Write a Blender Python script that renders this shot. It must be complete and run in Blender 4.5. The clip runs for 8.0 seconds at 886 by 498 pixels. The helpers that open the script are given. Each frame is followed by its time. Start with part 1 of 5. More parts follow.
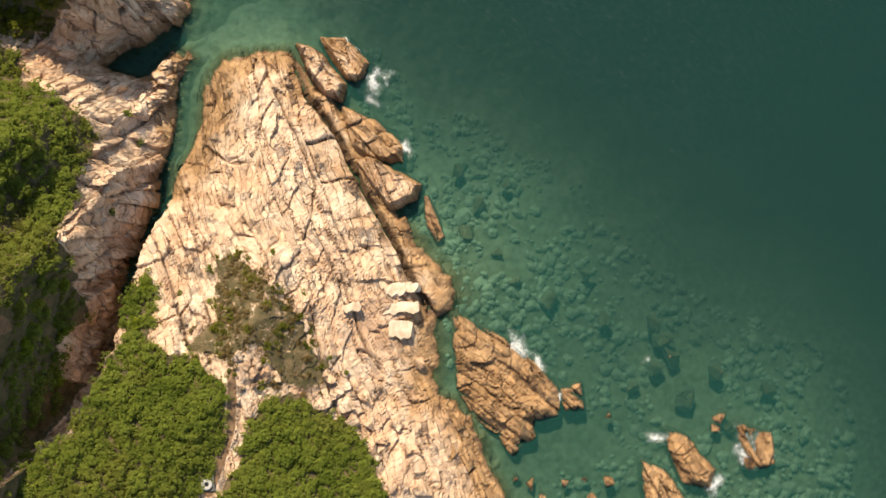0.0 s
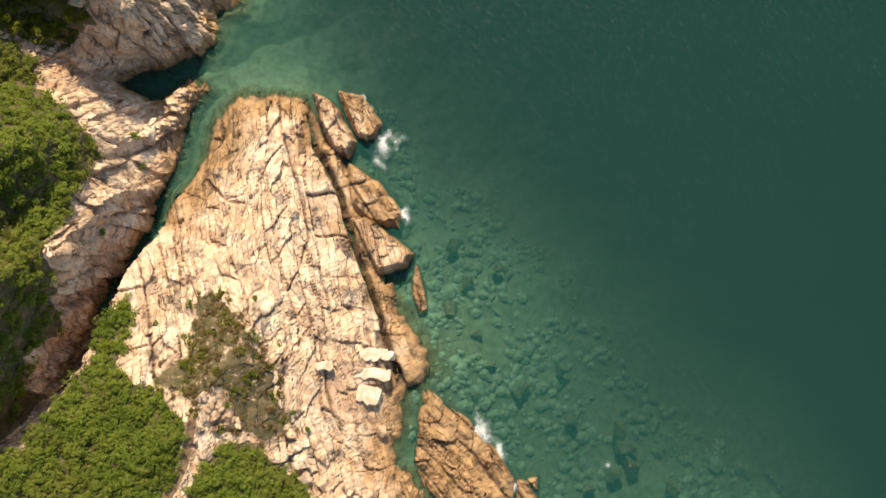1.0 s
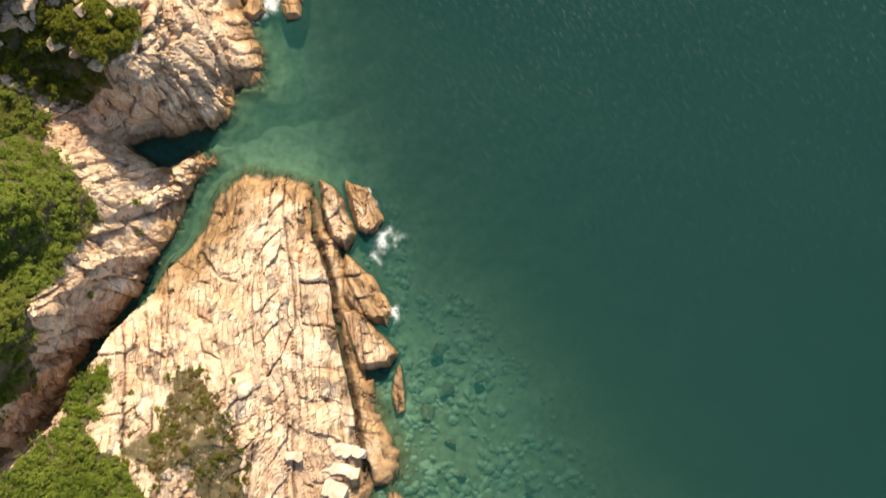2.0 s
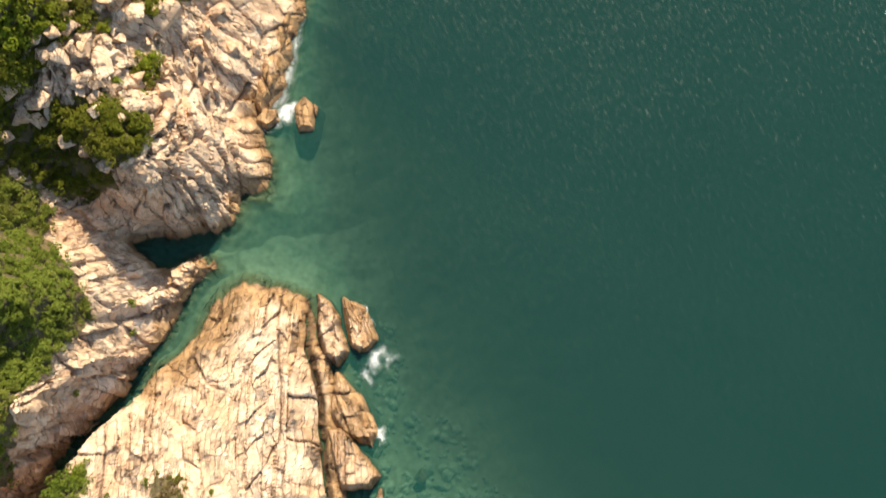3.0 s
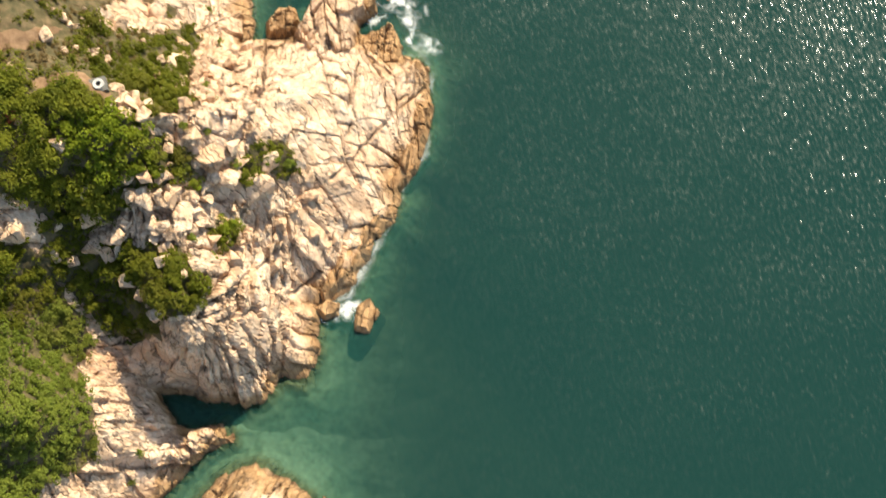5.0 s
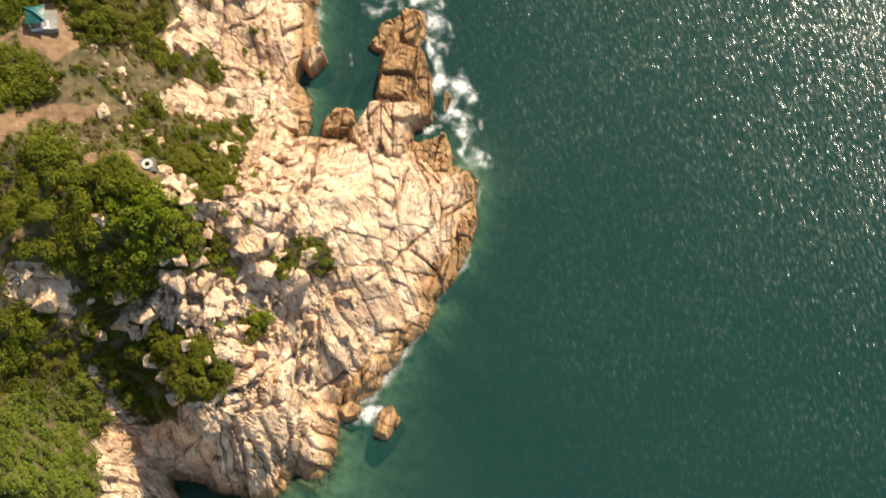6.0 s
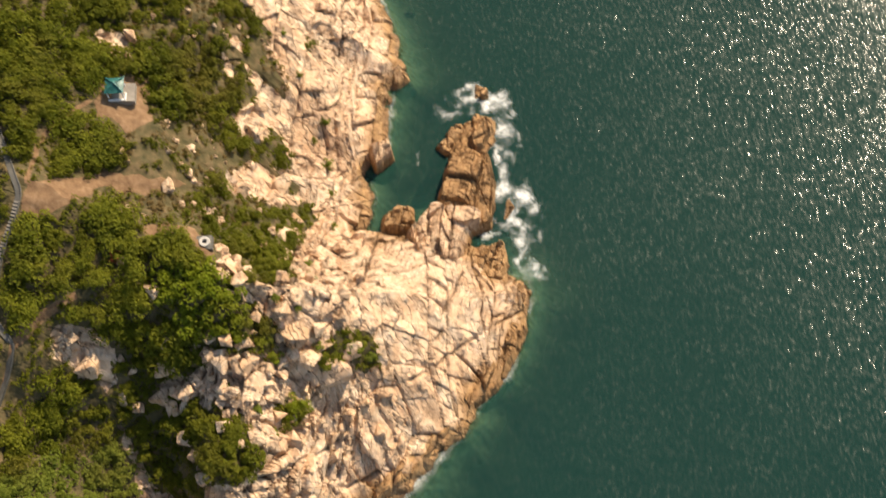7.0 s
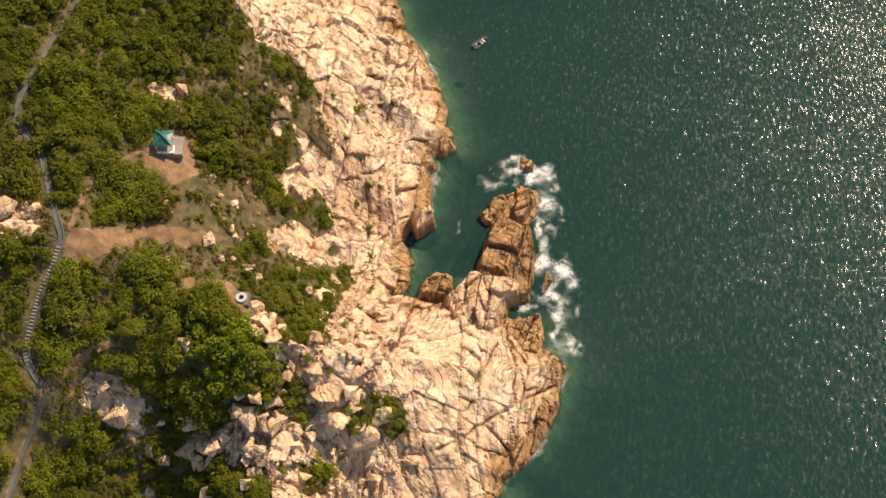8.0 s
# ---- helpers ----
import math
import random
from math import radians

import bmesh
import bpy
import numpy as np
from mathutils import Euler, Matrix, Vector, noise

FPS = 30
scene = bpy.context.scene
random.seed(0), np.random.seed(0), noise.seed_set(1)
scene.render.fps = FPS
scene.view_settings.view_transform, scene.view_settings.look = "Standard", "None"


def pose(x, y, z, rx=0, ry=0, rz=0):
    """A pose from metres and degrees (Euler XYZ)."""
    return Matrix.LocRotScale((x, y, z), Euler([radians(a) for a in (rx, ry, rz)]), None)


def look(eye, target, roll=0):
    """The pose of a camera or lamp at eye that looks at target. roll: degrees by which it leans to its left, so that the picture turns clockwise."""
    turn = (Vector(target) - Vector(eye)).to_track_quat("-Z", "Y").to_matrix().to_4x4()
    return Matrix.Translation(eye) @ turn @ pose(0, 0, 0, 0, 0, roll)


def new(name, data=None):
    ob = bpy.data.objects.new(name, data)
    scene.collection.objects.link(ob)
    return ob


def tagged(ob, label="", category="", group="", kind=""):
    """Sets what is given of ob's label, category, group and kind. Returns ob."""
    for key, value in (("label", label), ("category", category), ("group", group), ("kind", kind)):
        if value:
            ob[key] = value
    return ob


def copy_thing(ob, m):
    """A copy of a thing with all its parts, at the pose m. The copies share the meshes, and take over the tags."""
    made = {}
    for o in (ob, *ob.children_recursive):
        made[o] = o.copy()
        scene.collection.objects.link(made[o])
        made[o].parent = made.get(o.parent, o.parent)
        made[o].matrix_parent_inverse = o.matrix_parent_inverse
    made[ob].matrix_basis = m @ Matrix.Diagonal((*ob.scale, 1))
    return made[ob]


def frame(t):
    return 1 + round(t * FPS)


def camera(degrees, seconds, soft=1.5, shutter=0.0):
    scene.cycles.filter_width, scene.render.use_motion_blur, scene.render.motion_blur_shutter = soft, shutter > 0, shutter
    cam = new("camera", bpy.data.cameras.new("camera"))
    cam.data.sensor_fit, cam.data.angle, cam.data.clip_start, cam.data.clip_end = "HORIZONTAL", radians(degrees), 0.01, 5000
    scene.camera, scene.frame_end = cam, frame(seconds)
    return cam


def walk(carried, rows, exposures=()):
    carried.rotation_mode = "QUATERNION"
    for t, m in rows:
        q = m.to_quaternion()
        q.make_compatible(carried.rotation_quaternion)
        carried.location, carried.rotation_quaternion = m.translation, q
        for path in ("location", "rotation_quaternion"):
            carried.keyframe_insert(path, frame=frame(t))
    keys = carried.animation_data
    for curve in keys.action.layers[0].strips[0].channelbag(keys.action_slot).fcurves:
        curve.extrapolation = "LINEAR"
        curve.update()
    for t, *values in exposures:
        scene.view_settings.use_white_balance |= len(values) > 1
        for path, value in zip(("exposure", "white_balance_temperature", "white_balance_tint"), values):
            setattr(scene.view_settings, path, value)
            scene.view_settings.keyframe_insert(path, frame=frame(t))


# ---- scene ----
cam = camera(40.0, 8.0, 1.5, 0.5)
PATH = [
    (0.0, (0.00, -0.00, 235.00), (-4.03, 9.20, 0.21), -20.32),
    (0.5, (-0.61, 6.03, 234.99), (-3.35, 15.75, 0.22), -7.25),
    (1.0, (-1.30, 12.03, 235.01), (-3.63, 23.58, 0.30), 1.58),
    (1.5, (-2.08, 17.95, 234.98), (-5.13, 32.66, 0.48), 5.55),
    (3.0, (-4.44, 33.04, 234.76), (-16.66, 65.46, 2.57), 4.52),
    (3.5, (-4.38, 36.22, 234.63), (-22.62, 75.29, 4.00), 3.48),
    (4.0, (-4.04, 39.03, 234.37), (-30.27, 83.64, 5.78), 2.35),
    (4.5, (-3.37, 41.62, 233.76), (-39.27, 90.39, 7.98), 1.19),
    (6.0, (0.04, 47.82, 231.85), (-67.05, 106.39, 17.79), -0.99),
    (6.5, (0.26, 48.36, 231.13), (-77.03, 108.80, 21.86), -0.71),
    (7.0, (0.23, 48.68, 230.47), (-87.09, 110.12, 26.22), -0.56),
    (7.5, (0.09, 48.97, 230.04), (-97.28, 110.93, 31.05), -0.50),
    (8.0, (0.05, 49.35, 229.97), (-100.52, 110.58, 32.43), -0.53),
]
walk(cam, [(t, look(e, g, r)) for t, e, g, r in PATH], [(0.0, 0.52, 6900, 9), (1.5, 0.68, 6700, 6), (3.5, 0.9, 6650, 5), (4.5, 0.95, 6650, 4), (6.0, 0.7, 6900, 6), (8.0, 0.4, 7600, 14)])

# -- light --
SUN_TO = Vector((-0.224, 0.651, 0.725)).normalized()
sun = new("sun", bpy.data.lights.new("sun", "SUN"))
sun.data.energy, sun.data.angle, sun.data.color = 5.0, radians(0.53), (1.0, 0.885, 0.72)
sun.matrix_world = look(SUN_TO * 400, (0, 0, 0))
world = bpy.data.worlds.new("sky")
scene.world = world
world.use_nodes = True
sky = world.node_tree.nodes.new("ShaderNodeTexSky")
sky.sky_type, sky.sun_disc = "NISHITA", False
sky.sun_elevation, sky.sun_rotation = radians(46.5), radians(341.0)
world.node_tree.links.new(sky.outputs[0], world.node_tree.nodes["Background"].inputs[0])
world.node_tree.nodes["Background"].inputs[1].default_value = 0.135


# -- materials --
class Mat:
    """A node material under construction."""

    def __init__(self, name):
        self.m = bpy.data.materials.new(name)
        self.m.use_nodes = True
        self.t = self.m.node_tree
        self.out = self.t.nodes["Material Output"]
        self.b = self.t.nodes["Principled BSDF"]

    def node(self, kind):
        return self.t.nodes.new("ShaderNode" + kind)

    def link(self, a, b):
        self.t.links.new(a, b)

    def put(self, socket, value):
        if isinstance(value, bpy.types.NodeSocket):
            self.link(value, socket)
        elif isinstance(value, tuple) and len(value) == 3:
            socket.default_value = (*value, 1) if len(socket.default_value) == 4 else value
        else:
            socket.default_value = value

    def place(self):
        return self.node("NewGeometry").outputs["Position"]

    def noise(self, scale, detail=4.0, rough=0.55, at=None, stretch=None, turn=0.0, distort=0.0):
        n = self.node("TexNoise")
        src = at or self.place()
        if stretch:
            mp = self.node("Mapping")
            mp.vector_type = "TEXTURE"
            self.link(src, mp.inputs[0])
            mp.inputs["Scale"].default_value, mp.inputs["Rotation"].default_value = tuple(1 / v for v in stretch), (0, 0, turn)
            src = mp.outputs[0]
        self.link(src, n.inputs["Vector"])
        n.inputs["Scale"].default_value, n.inputs["Detail"].default_value = scale, detail
        n.inputs["Roughness"].default_value, n.inputs["Distortion"].default_value = rough, distort
        return n.outputs["Fac"]

    def ramp(self, value, *stops):
        n = self.node("ValToRGB")
        self.put(n.inputs[0], value)
        e = n.color_ramp.elements
        while len(e) < len(stops):
            e.new(0.5)
        for el, (p, c) in zip(e, stops):
            el.position, el.color = p, ((*c, 1) if isinstance(c, tuple) else (c, c, c, 1))
        return n.outputs[0]

    def mix(self, fac, a, b, kind="MIX"):
        n = self.node("MixRGB")
        n.blend_type = kind
        for s, v in zip(n.inputs, (fac, a, b)):
            self.put(s, v)
        return n.outputs[0]

    def math(self, op, a, b=0.0, c=0.0):
        n = self.node("Math")
        n.operation = op
        for s, v in zip(n.inputs, (a, b, c)):
            self.put(s, v)
        return n.outputs[0]

    def attr(self, name):
        n = self.node("Attribute")
        n.attribute_name = name
        return n.outputs["Fac"]

    def bump(self, height, strength, distance, under=None):
        n = self.node("Bump")
        n.inputs["Strength"].default_value, n.inputs["Distance"].default_value = strength, distance
        self.put(n.inputs["Height"], height)
        if under:
            self.link(under, n.inputs["Normal"])
        return n.outputs[0]

    def done(self, colour, rough=0.8, normal=None, metal=0.0, spec=0.3):
        self.put(self.b.inputs["Base Color"], colour)
        self.put(self.b.inputs["Roughness"], rough)
        self.b.inputs["Metallic"].default_value = metal
        self.b.inputs["Specular IOR Level"].default_value = spec
        if normal:
            self.link(normal, self.b.inputs["Normal"])
        return self.m


def granite_colour(q, reach=4.0, jointed=True):
    """Cream and pink granite cut by two joint sets, tan and brown towards the tide line where algae and iron stain it."""
    large, mid, fine = q.noise(0.06, 3), q.noise(0.45, 5, 0.6), q.noise(3.2, 5, 0.65)
    base = q.ramp(large, (0.3, (0.58, 0.355, 0.21)), (0.5, (0.65, 0.44, 0.28)), (0.68, (0.71, 0.51, 0.35)))
    base = q.mix(q.ramp(mid, (0.40, 0.0), (0.68, 0.5)), base, (0.50, 0.325, 0.20))
    base = q.mix(q.ramp(q.noise(0.22, 5, 0.65, distort=0.8), (0.45, 0.0), (0.64, 0.7)), base, (0.76, 0.605, 0.44))
    base = q.mix(q.ramp(q.noise(0.33, 6, 0.7, distort=0.4), (0.52, 0.0), (0.66, 0.6)), base, (0.38, 0.215, 0.115))
    base = q.mix(q.ramp(fine, (0.42, 0.0), (0.72, 0.30)), base, (0.32, 0.22, 0.14))
    z = q.node("SeparateXYZ")
    q.link(q.place(), z.inputs[0])
    level = q.math("MULTIPLY_ADD", q.noise(0.22, 4), 5.0, q.math("SUBTRACT", z.outputs[2], reach))
    tide = q.ramp(q.math("MULTIPLY", level, 0.2), (0.0, 1.0), (0.5, 0.0))
    stain = q.ramp(q.noise(0.7, 5, 0.65), (0.35, (0.24, 0.125, 0.045)), (0.6, (0.38, 0.225, 0.095)))
    base = q.mix(q.math("MULTIPLY", tide, 0.85), base, stain)
    # small blocks between the joints: u runs across the long joints and v along them
    if jointed:
        u, v = q.attr("across"), q.attr("along")
    else:
        local = q.node("SeparateXYZ")
        q.link(q.node("TexCoord").outputs["Object"], local.inputs[0])
        u, v = q.math("MULTIPLY", local.outputs[0], 2.5), q.math("MULTIPLY", local.outputs[1], 2.5)
    swing, shiver = q.noise(0.16, 3), q.noise(0.9, 3, 0.6)
    u = q.math("MULTIPLY_ADD", swing, 3.2, q.math("MULTIPLY_ADD", shiver, 0.16, u))
    v = q.math("MULTIPLY_ADD", q.noise(0.21, 3), 4.0, q.math("MULTIPLY_ADD", shiver, -0.25, q.math("MULTIPLY_ADD", u, 0.45, v)))
    sunk = q.ramp(q.math("MULTIPLY_ADD", z.outputs[2], -0.4, 0.0), (0.0, 0.0), (0.5, 1.0))
    dry = q.math("SUBTRACT", 1.0, sunk)
    fissure, q.facets = None, []
    for wide, long, half, tone, sparse, mask in ((1.15, 2.5, 0.060, 0.20, 0.47, 0.17), (0.46, 1.3, 0.040, 0.14, 0.535, 0.31)):
        su = q.math("MULTIPLY", u, 1 / wide)
        row = q.math("FLOOR", su)
        shift = q.node("TexWhiteNoise")
        shift.noise_dimensions = "1D"
        q.link(row, shift.inputs["W"])
        sv = q.math("MULTIPLY_ADD", v, 1 / long, q.math("MULTIPLY", shift.outputs["Value"], 5.0))
        cell = q.node("CombineXYZ")
        q.link(row, cell.inputs[0]), q.link(q.math("FLOOR", sv), cell.inputs[1])
        own = q.node("TexWhiteNoise")
        own.noise_dimensions = "2D"
        q.link(cell.outputs[0], own.inputs["Vector"])
        tint = q.node("SeparateColor")
        q.link(own.outputs["Color"], tint.inputs[0])
        fu, fv = q.math("SUBTRACT", q.math("FRACT", su), 0.5), q.math("SUBTRACT", q.math("FRACT", sv), 0.5)
        side = q.math("MULTIPLY_ADD", q.math("ABSOLUTE", fu), -wide, 0.5 * wide)
        end = q.math("MULTIPLY_ADD", q.math("ABSOLUTE", fv), -long, 0.5 * long)
        open_here = q.ramp(q.noise(mask, 4, 0.6), (sparse - 0.05, 0.0), (sparse + 0.09, 1.0))
        open_end = q.math("MULTIPLY", open_here, q.math("GREATER_THAN", tint.outputs[2], 0.45))
        line = q.math("MAXIMUM", q.math("MULTIPLY", q.ramp(side, (0.25 * half, 1.0), (half, 0.0)), open_here), q.math("MULTIPLY", q.ramp(end, (0.25 * half, 1.0), (half, 0.0)), open_end))
        fissure = line if fissure is None else q.math("MAXIMUM", fissure, line)
        lean = q.math("ADD", q.math("MULTIPLY", q.math("SUBTRACT", tint.outputs[0], 0.5), q.math("MULTIPLY", fu, wide)), q.math("MULTIPLY", q.math("SUBTRACT", tint.outputs[1], 0.5), q.math("MULTIPLY", fv, long)))
        q.facets.append(q.math("MULTIPLY", q.math("MULTIPLY_ADD", tint.outputs[2], 0.12, lean), q.math("MULTIPLY_ADD", open_here, 0.75, 0.25)))
        shade = q.ramp(tint.outputs[0], (0.0, (1 - tone, 1 - 1.15 * tone, 1 - 1.3 * tone)), (0.6, (1.0, 1.0, 1.0)), (1.0, (1.06, 1.06, 1.07)))
        base = q.mix(q.math("MULTIPLY_ADD", open_here, 0.7, 0.3), base, q.mix(1.0, base, shade, "MULTIPLY"))
    # dark crack lines: joint stain plus the shade of the slits, put in colour
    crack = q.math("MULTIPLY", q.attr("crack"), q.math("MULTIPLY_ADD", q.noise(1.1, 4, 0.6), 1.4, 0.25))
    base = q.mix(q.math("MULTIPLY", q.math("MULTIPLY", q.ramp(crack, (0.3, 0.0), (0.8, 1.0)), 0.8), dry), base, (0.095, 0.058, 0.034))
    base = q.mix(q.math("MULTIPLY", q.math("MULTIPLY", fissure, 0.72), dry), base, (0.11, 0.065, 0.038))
    wet = q.ramp(q.math("MULTIPLY_ADD", q.noise(0.5, 3), 0.7, q.math("MULTIPLY", z.outputs[2], 0.5)), (0.3, 1.0), (0.75, 0.0))
    base = q.mix(q.math("MULTIPLY", wet, 0.75), base, (0.10, 0.055, 0.028))
    bed = q.ramp(q.noise(0.8, 5, 0.65), (0.3, (0.105, 0.092, 0.058)), (0.7, (0.24, 0.215, 0.15)))
    base = q.mix(sunk, base, bed)
    q.fissure, q.facets = q.math("MULTIPLY", fissure, dry), [q.math("MULTIPLY", f, dry) for f in q.facets]
    return base, wet


def granite_relief(q):
    n = q.bump(q.noise(0.7, 5, 0.6), 0.3, 0.3)
    n = q.bump(q.facets[0], 1.0, 1.5, n)
    n = q.bump(q.facets[1], 1.0, 0.9, n)
    n = q.bump(q.fissure, 1.0, -0.22, n)
    return q.bump(q.noise(3.4, 5, 0.65), 0.6, 0.14, n)


def granite_material(name, reach, jointed=True):
    q = Mat(name)
    base, wet = granite_colour(q, reach, jointed)
    one = q.ramp(q.node("ObjectInfo").outputs["Random"], (0.0, (0.86, 0.82, 0.78)), (0.5, (1.0, 0.97, 0.93)), (1.0, (1.06, 1.06, 1.06)))
    base = q.mix(1.0, base, one, "MULTIPLY")
    rough = q.math("MULTIPLY_ADD", wet, -0.4, 0.85)
    return q.done(base, rough, granite_relief(q), spec=0.25)


def ground_material():
    """Granite, with soil and leaf litter where plants grow and trodden earth on trails."""
    q = Mat("coast_ground")
    base, wet = granite_colour(q)
    soil = q.ramp(q.noise(0.5, 6, 0.65), (0.3, (0.045, 0.042, 0.015)), (0.5, (0.095, 0.074, 0.032)), (0.72, (0.18, 0.120, 0.062)))
    edge = q.ramp(q.math("MULTIPLY_ADD", q.noise(0.8, 5, 0.7), 0.9, q.math("SUBTRACT", q.attr("soil"), 0.45)), (0.42, 0.0), (0.56, 1.0))
    base = q.mix(edge, base, soil)
    earth = q.ramp(q.noise(0.6, 6, 0.7), (0.3, (0.125, 0.070, 0.035)), (0.55, (0.21, 0.125, 0.066)), (0.75, (0.30, 0.195, 0.112)))
    trodden = q.ramp(q.math("MULTIPLY_ADD", q.noise(1.2, 4, 0.6), 0.6, q.math("SUBTRACT", q.attr("earth"), 0.3)), (0.42, 0.0), (0.56, 1.0))
    base = q.mix(trodden, base, earth)
    stony = q.math("SUBTRACT", 1.0, q.math("MAXIMUM", edge, trodden))
    q.fissure, q.facets = q.math("MULTIPLY", q.fissure, stony), [q.math("MULTIPLY", v, stony) for v in q.facets]
    rough = q.math("MULTIPLY_ADD", wet, -0.4, 0.85)
    return q.done(base, rough, granite_relief(q), spec=0.25)


def water_material():
    """Sea water: clear over the shallows, its own green body growing with depth, and a rippled glossy surface."""
    q = Mat("sea_water")
    q.t.nodes.remove(q.b)
    depth = q.attr("depth")
    body = q.math("SUBTRACT", 1.0, q.math("POWER", 2.718, q.math("MULTIPLY", depth, -0.30)))
    body = q.math("MULTIPLY_ADD", body, 0.86, 0.12)
    tint = q.ramp(q.math("MULTIPLY", depth, 0.1), (0.0, (0.024, 0.100, 0.076)), (0.3, (0.0125, 0.066, 0.051)), (0.6, (0.0085, 0.037, 0.0305)), (1.0, (0.0060, 0.0272, 0.0238)))
    tint = q.mix(q.math("MULTIPLY", q.noise(0.035, 4, 0.6), 0.5), tint, (0.0075, 0.034, 0.027))
    # the slope of swell and chop, as a tilted normal
    total = None
    for scale, detail, stretch, slope_x, slope_y in ((0.06, 3, (1.0, 0.5, 1.0), 0.18, 0.12), (1.05, 2, (0.72, 1.4, 1.0), 1.25, 0.50)):
        mp, nz = q.node("Mapping"), q.node("TexNoise")
        mp.vector_type = "TEXTURE"
        mp.inputs["Scale"].default_value, mp.inputs["Rotation"].default_value = tuple(1 / v for v in stretch), (0, 0, 2.5)
        q.link(q.place(), mp.inputs[0]), q.link(mp.outputs[0], nz.inputs["Vector"])
        nz.inputs["Scale"].default_value, nz.inputs["Detail"].default_value = scale, detail
        off, size = q.node("VectorMath"), q.node("VectorMath")
        off.operation, size.operation = "SUBTRACT", "MULTIPLY_ADD"
        q.link(nz.outputs["Color"], off.inputs[0])
        off.inputs[1].default_value = (0.5, 0.5, 0.5)
        q.link(off.outputs[0], size.inputs[0])
        size.inputs[1].default_value = (slope_x, slope_y, 0.0)
        if total is None:
            size.inputs[2].default_value = (0.0, 0.0, 1.0)
        else:
            q.link(total, size.inputs[2])
        total = size.outputs[0]
    unit = q.node("VectorMath")
    unit.operation = "NORMALIZE"
    q.link(total, unit.inputs[0])
    n = unit.outputs[0]
    dif, clear, crest, ripple, shine = q.node("BsdfDiffuse"), q.node("BsdfTransparent"), q.node("BsdfGlossy"), q.node("BsdfGlossy"), q.node("MixShader")
    q.put(dif.inputs[0], tint)
    clear.inputs[0].default_value = (0.45, 0.80, 0.66, 1)
    # crests that flash singly, and ripples too fine to tell apart
    for lobe, rough, tone in ((crest, 0.10, 0.26), (ripple, 0.34, 0.22)):
        lobe.inputs["Roughness"].default_value = rough
        lobe.inputs[0].default_value = (tone, tone, tone, 1)
        q.link(n, lobe.inputs["Normal"])
    shine.inputs[0].default_value = 0.55
    q.link(crest.outputs[0], shine.inputs[1]), q.link(ripple.outputs[0], shine.inputs[2])
    under, over, fres = q.node("MixShader"), q.node("MixShader"), q.node("Fresnel")
    fres.inputs[0].default_value = 1.33
    q.link(n, fres.inputs["Normal"])
    q.link(body, under.inputs[0]), q.link(clear.outputs[0], under.inputs[1]), q.link(dif.outputs[0], under.inputs[2])
    q.link(fres.outputs[0], over.inputs[0]), q.link(under.outputs[0], over.inputs[1]), q.link(shine.outputs[0], over.inputs[2])
    q.link(over.outputs[0], q.out.inputs[0])
    return q.m


def foam_material():
    """Foam: thick and white where it breaks, a torn lace further out."""
    q = Mat("sea_foam")
    ridge = q.math("ABSOLUTE", q.math("SUBTRACT", q.noise(1.1, 5, 0.6, distort=2.4), 0.5))
    lace = q.math("MULTIPLY_ADD", ridge, -5.0, 1.0)
    grain = q.noise(2.4, 5, 0.7, distort=1.0)
    total = q.math("MULTIPLY_ADD", lace, 0.8, q.math("MULTIPLY_ADD", grain, 1.3, q.math("SUBTRACT", q.attr("thick"), 1.62)))
    alpha = q.ramp(total, (0.05, 0.0), (0.5, 0.32), (1.0, 0.88))
    m = q.done(q.ramp(q.noise(2.5, 4), (0.3, (0.58, 0.62, 0.58)), (0.6, (0.80, 0.81, 0.78))), 0.7, q.bump(q.noise(3, 5), 0.7, 0.3))
    q.put(q.b.inputs["Alpha"], alpha)
    return m


def leaf_material(name, dark, mid, light, withered=(0.17, 0.12, 0.035)):
    q = Mat(name)
    island = q.node("NewGeometry").outputs["Random Per Island"]
    one = q.node("ObjectInfo").outputs["Random"]
    leaf = q.ramp(island, (0.0, dark), (0.5, mid), (1.0, light))
    tone = q.ramp(q.noise(0.13, 3), (0.35, dark), (0.62, light))
    leaf = q.mix(0.45, leaf, tone)
    leaf = q.mix(q.ramp(q.noise(0.07, 4, 0.6), (0.50, 0.0), (0.68, 0.45)), leaf, withered)
    leaf = q.mix(q.math("MULTIPLY", one, 0.3), leaf, q.mix(1.0, leaf, (0.75, 0.8, 0.6), "MULTIPLY"))
    m = q.done(leaf, 0.6, spec=0.12)
    dif, tr, mx = q.node("MixShader"), q.node("BsdfTranslucent"), None
    q.link(leaf, tr.inputs[0])
    dif.inputs[0].default_value = 0.48
    q.link(q.b.outputs[0], dif.inputs[1]), q.link(tr.outputs[0], dif.inputs[2])
    q.link(dif.outputs[0], q.out.inputs[0])
    return m


def plain_material(name, a, b, scale, rough=0.8, metal=0.0, bump=0.3, depth=0.02):
    q = Mat(name)
    v = q.noise(scale, 5, 0.65)
    colour = q.mix(q.ramp(q.noise(scale * 0.18, 3), (0.4, 0.0), (0.65, 0.6)), q.ramp(v, (0.3, a), (0.7, b)), tuple(0.7 * c for c in a))
    return q.done(colour, rough, q.bump(v, bump, depth), metal)


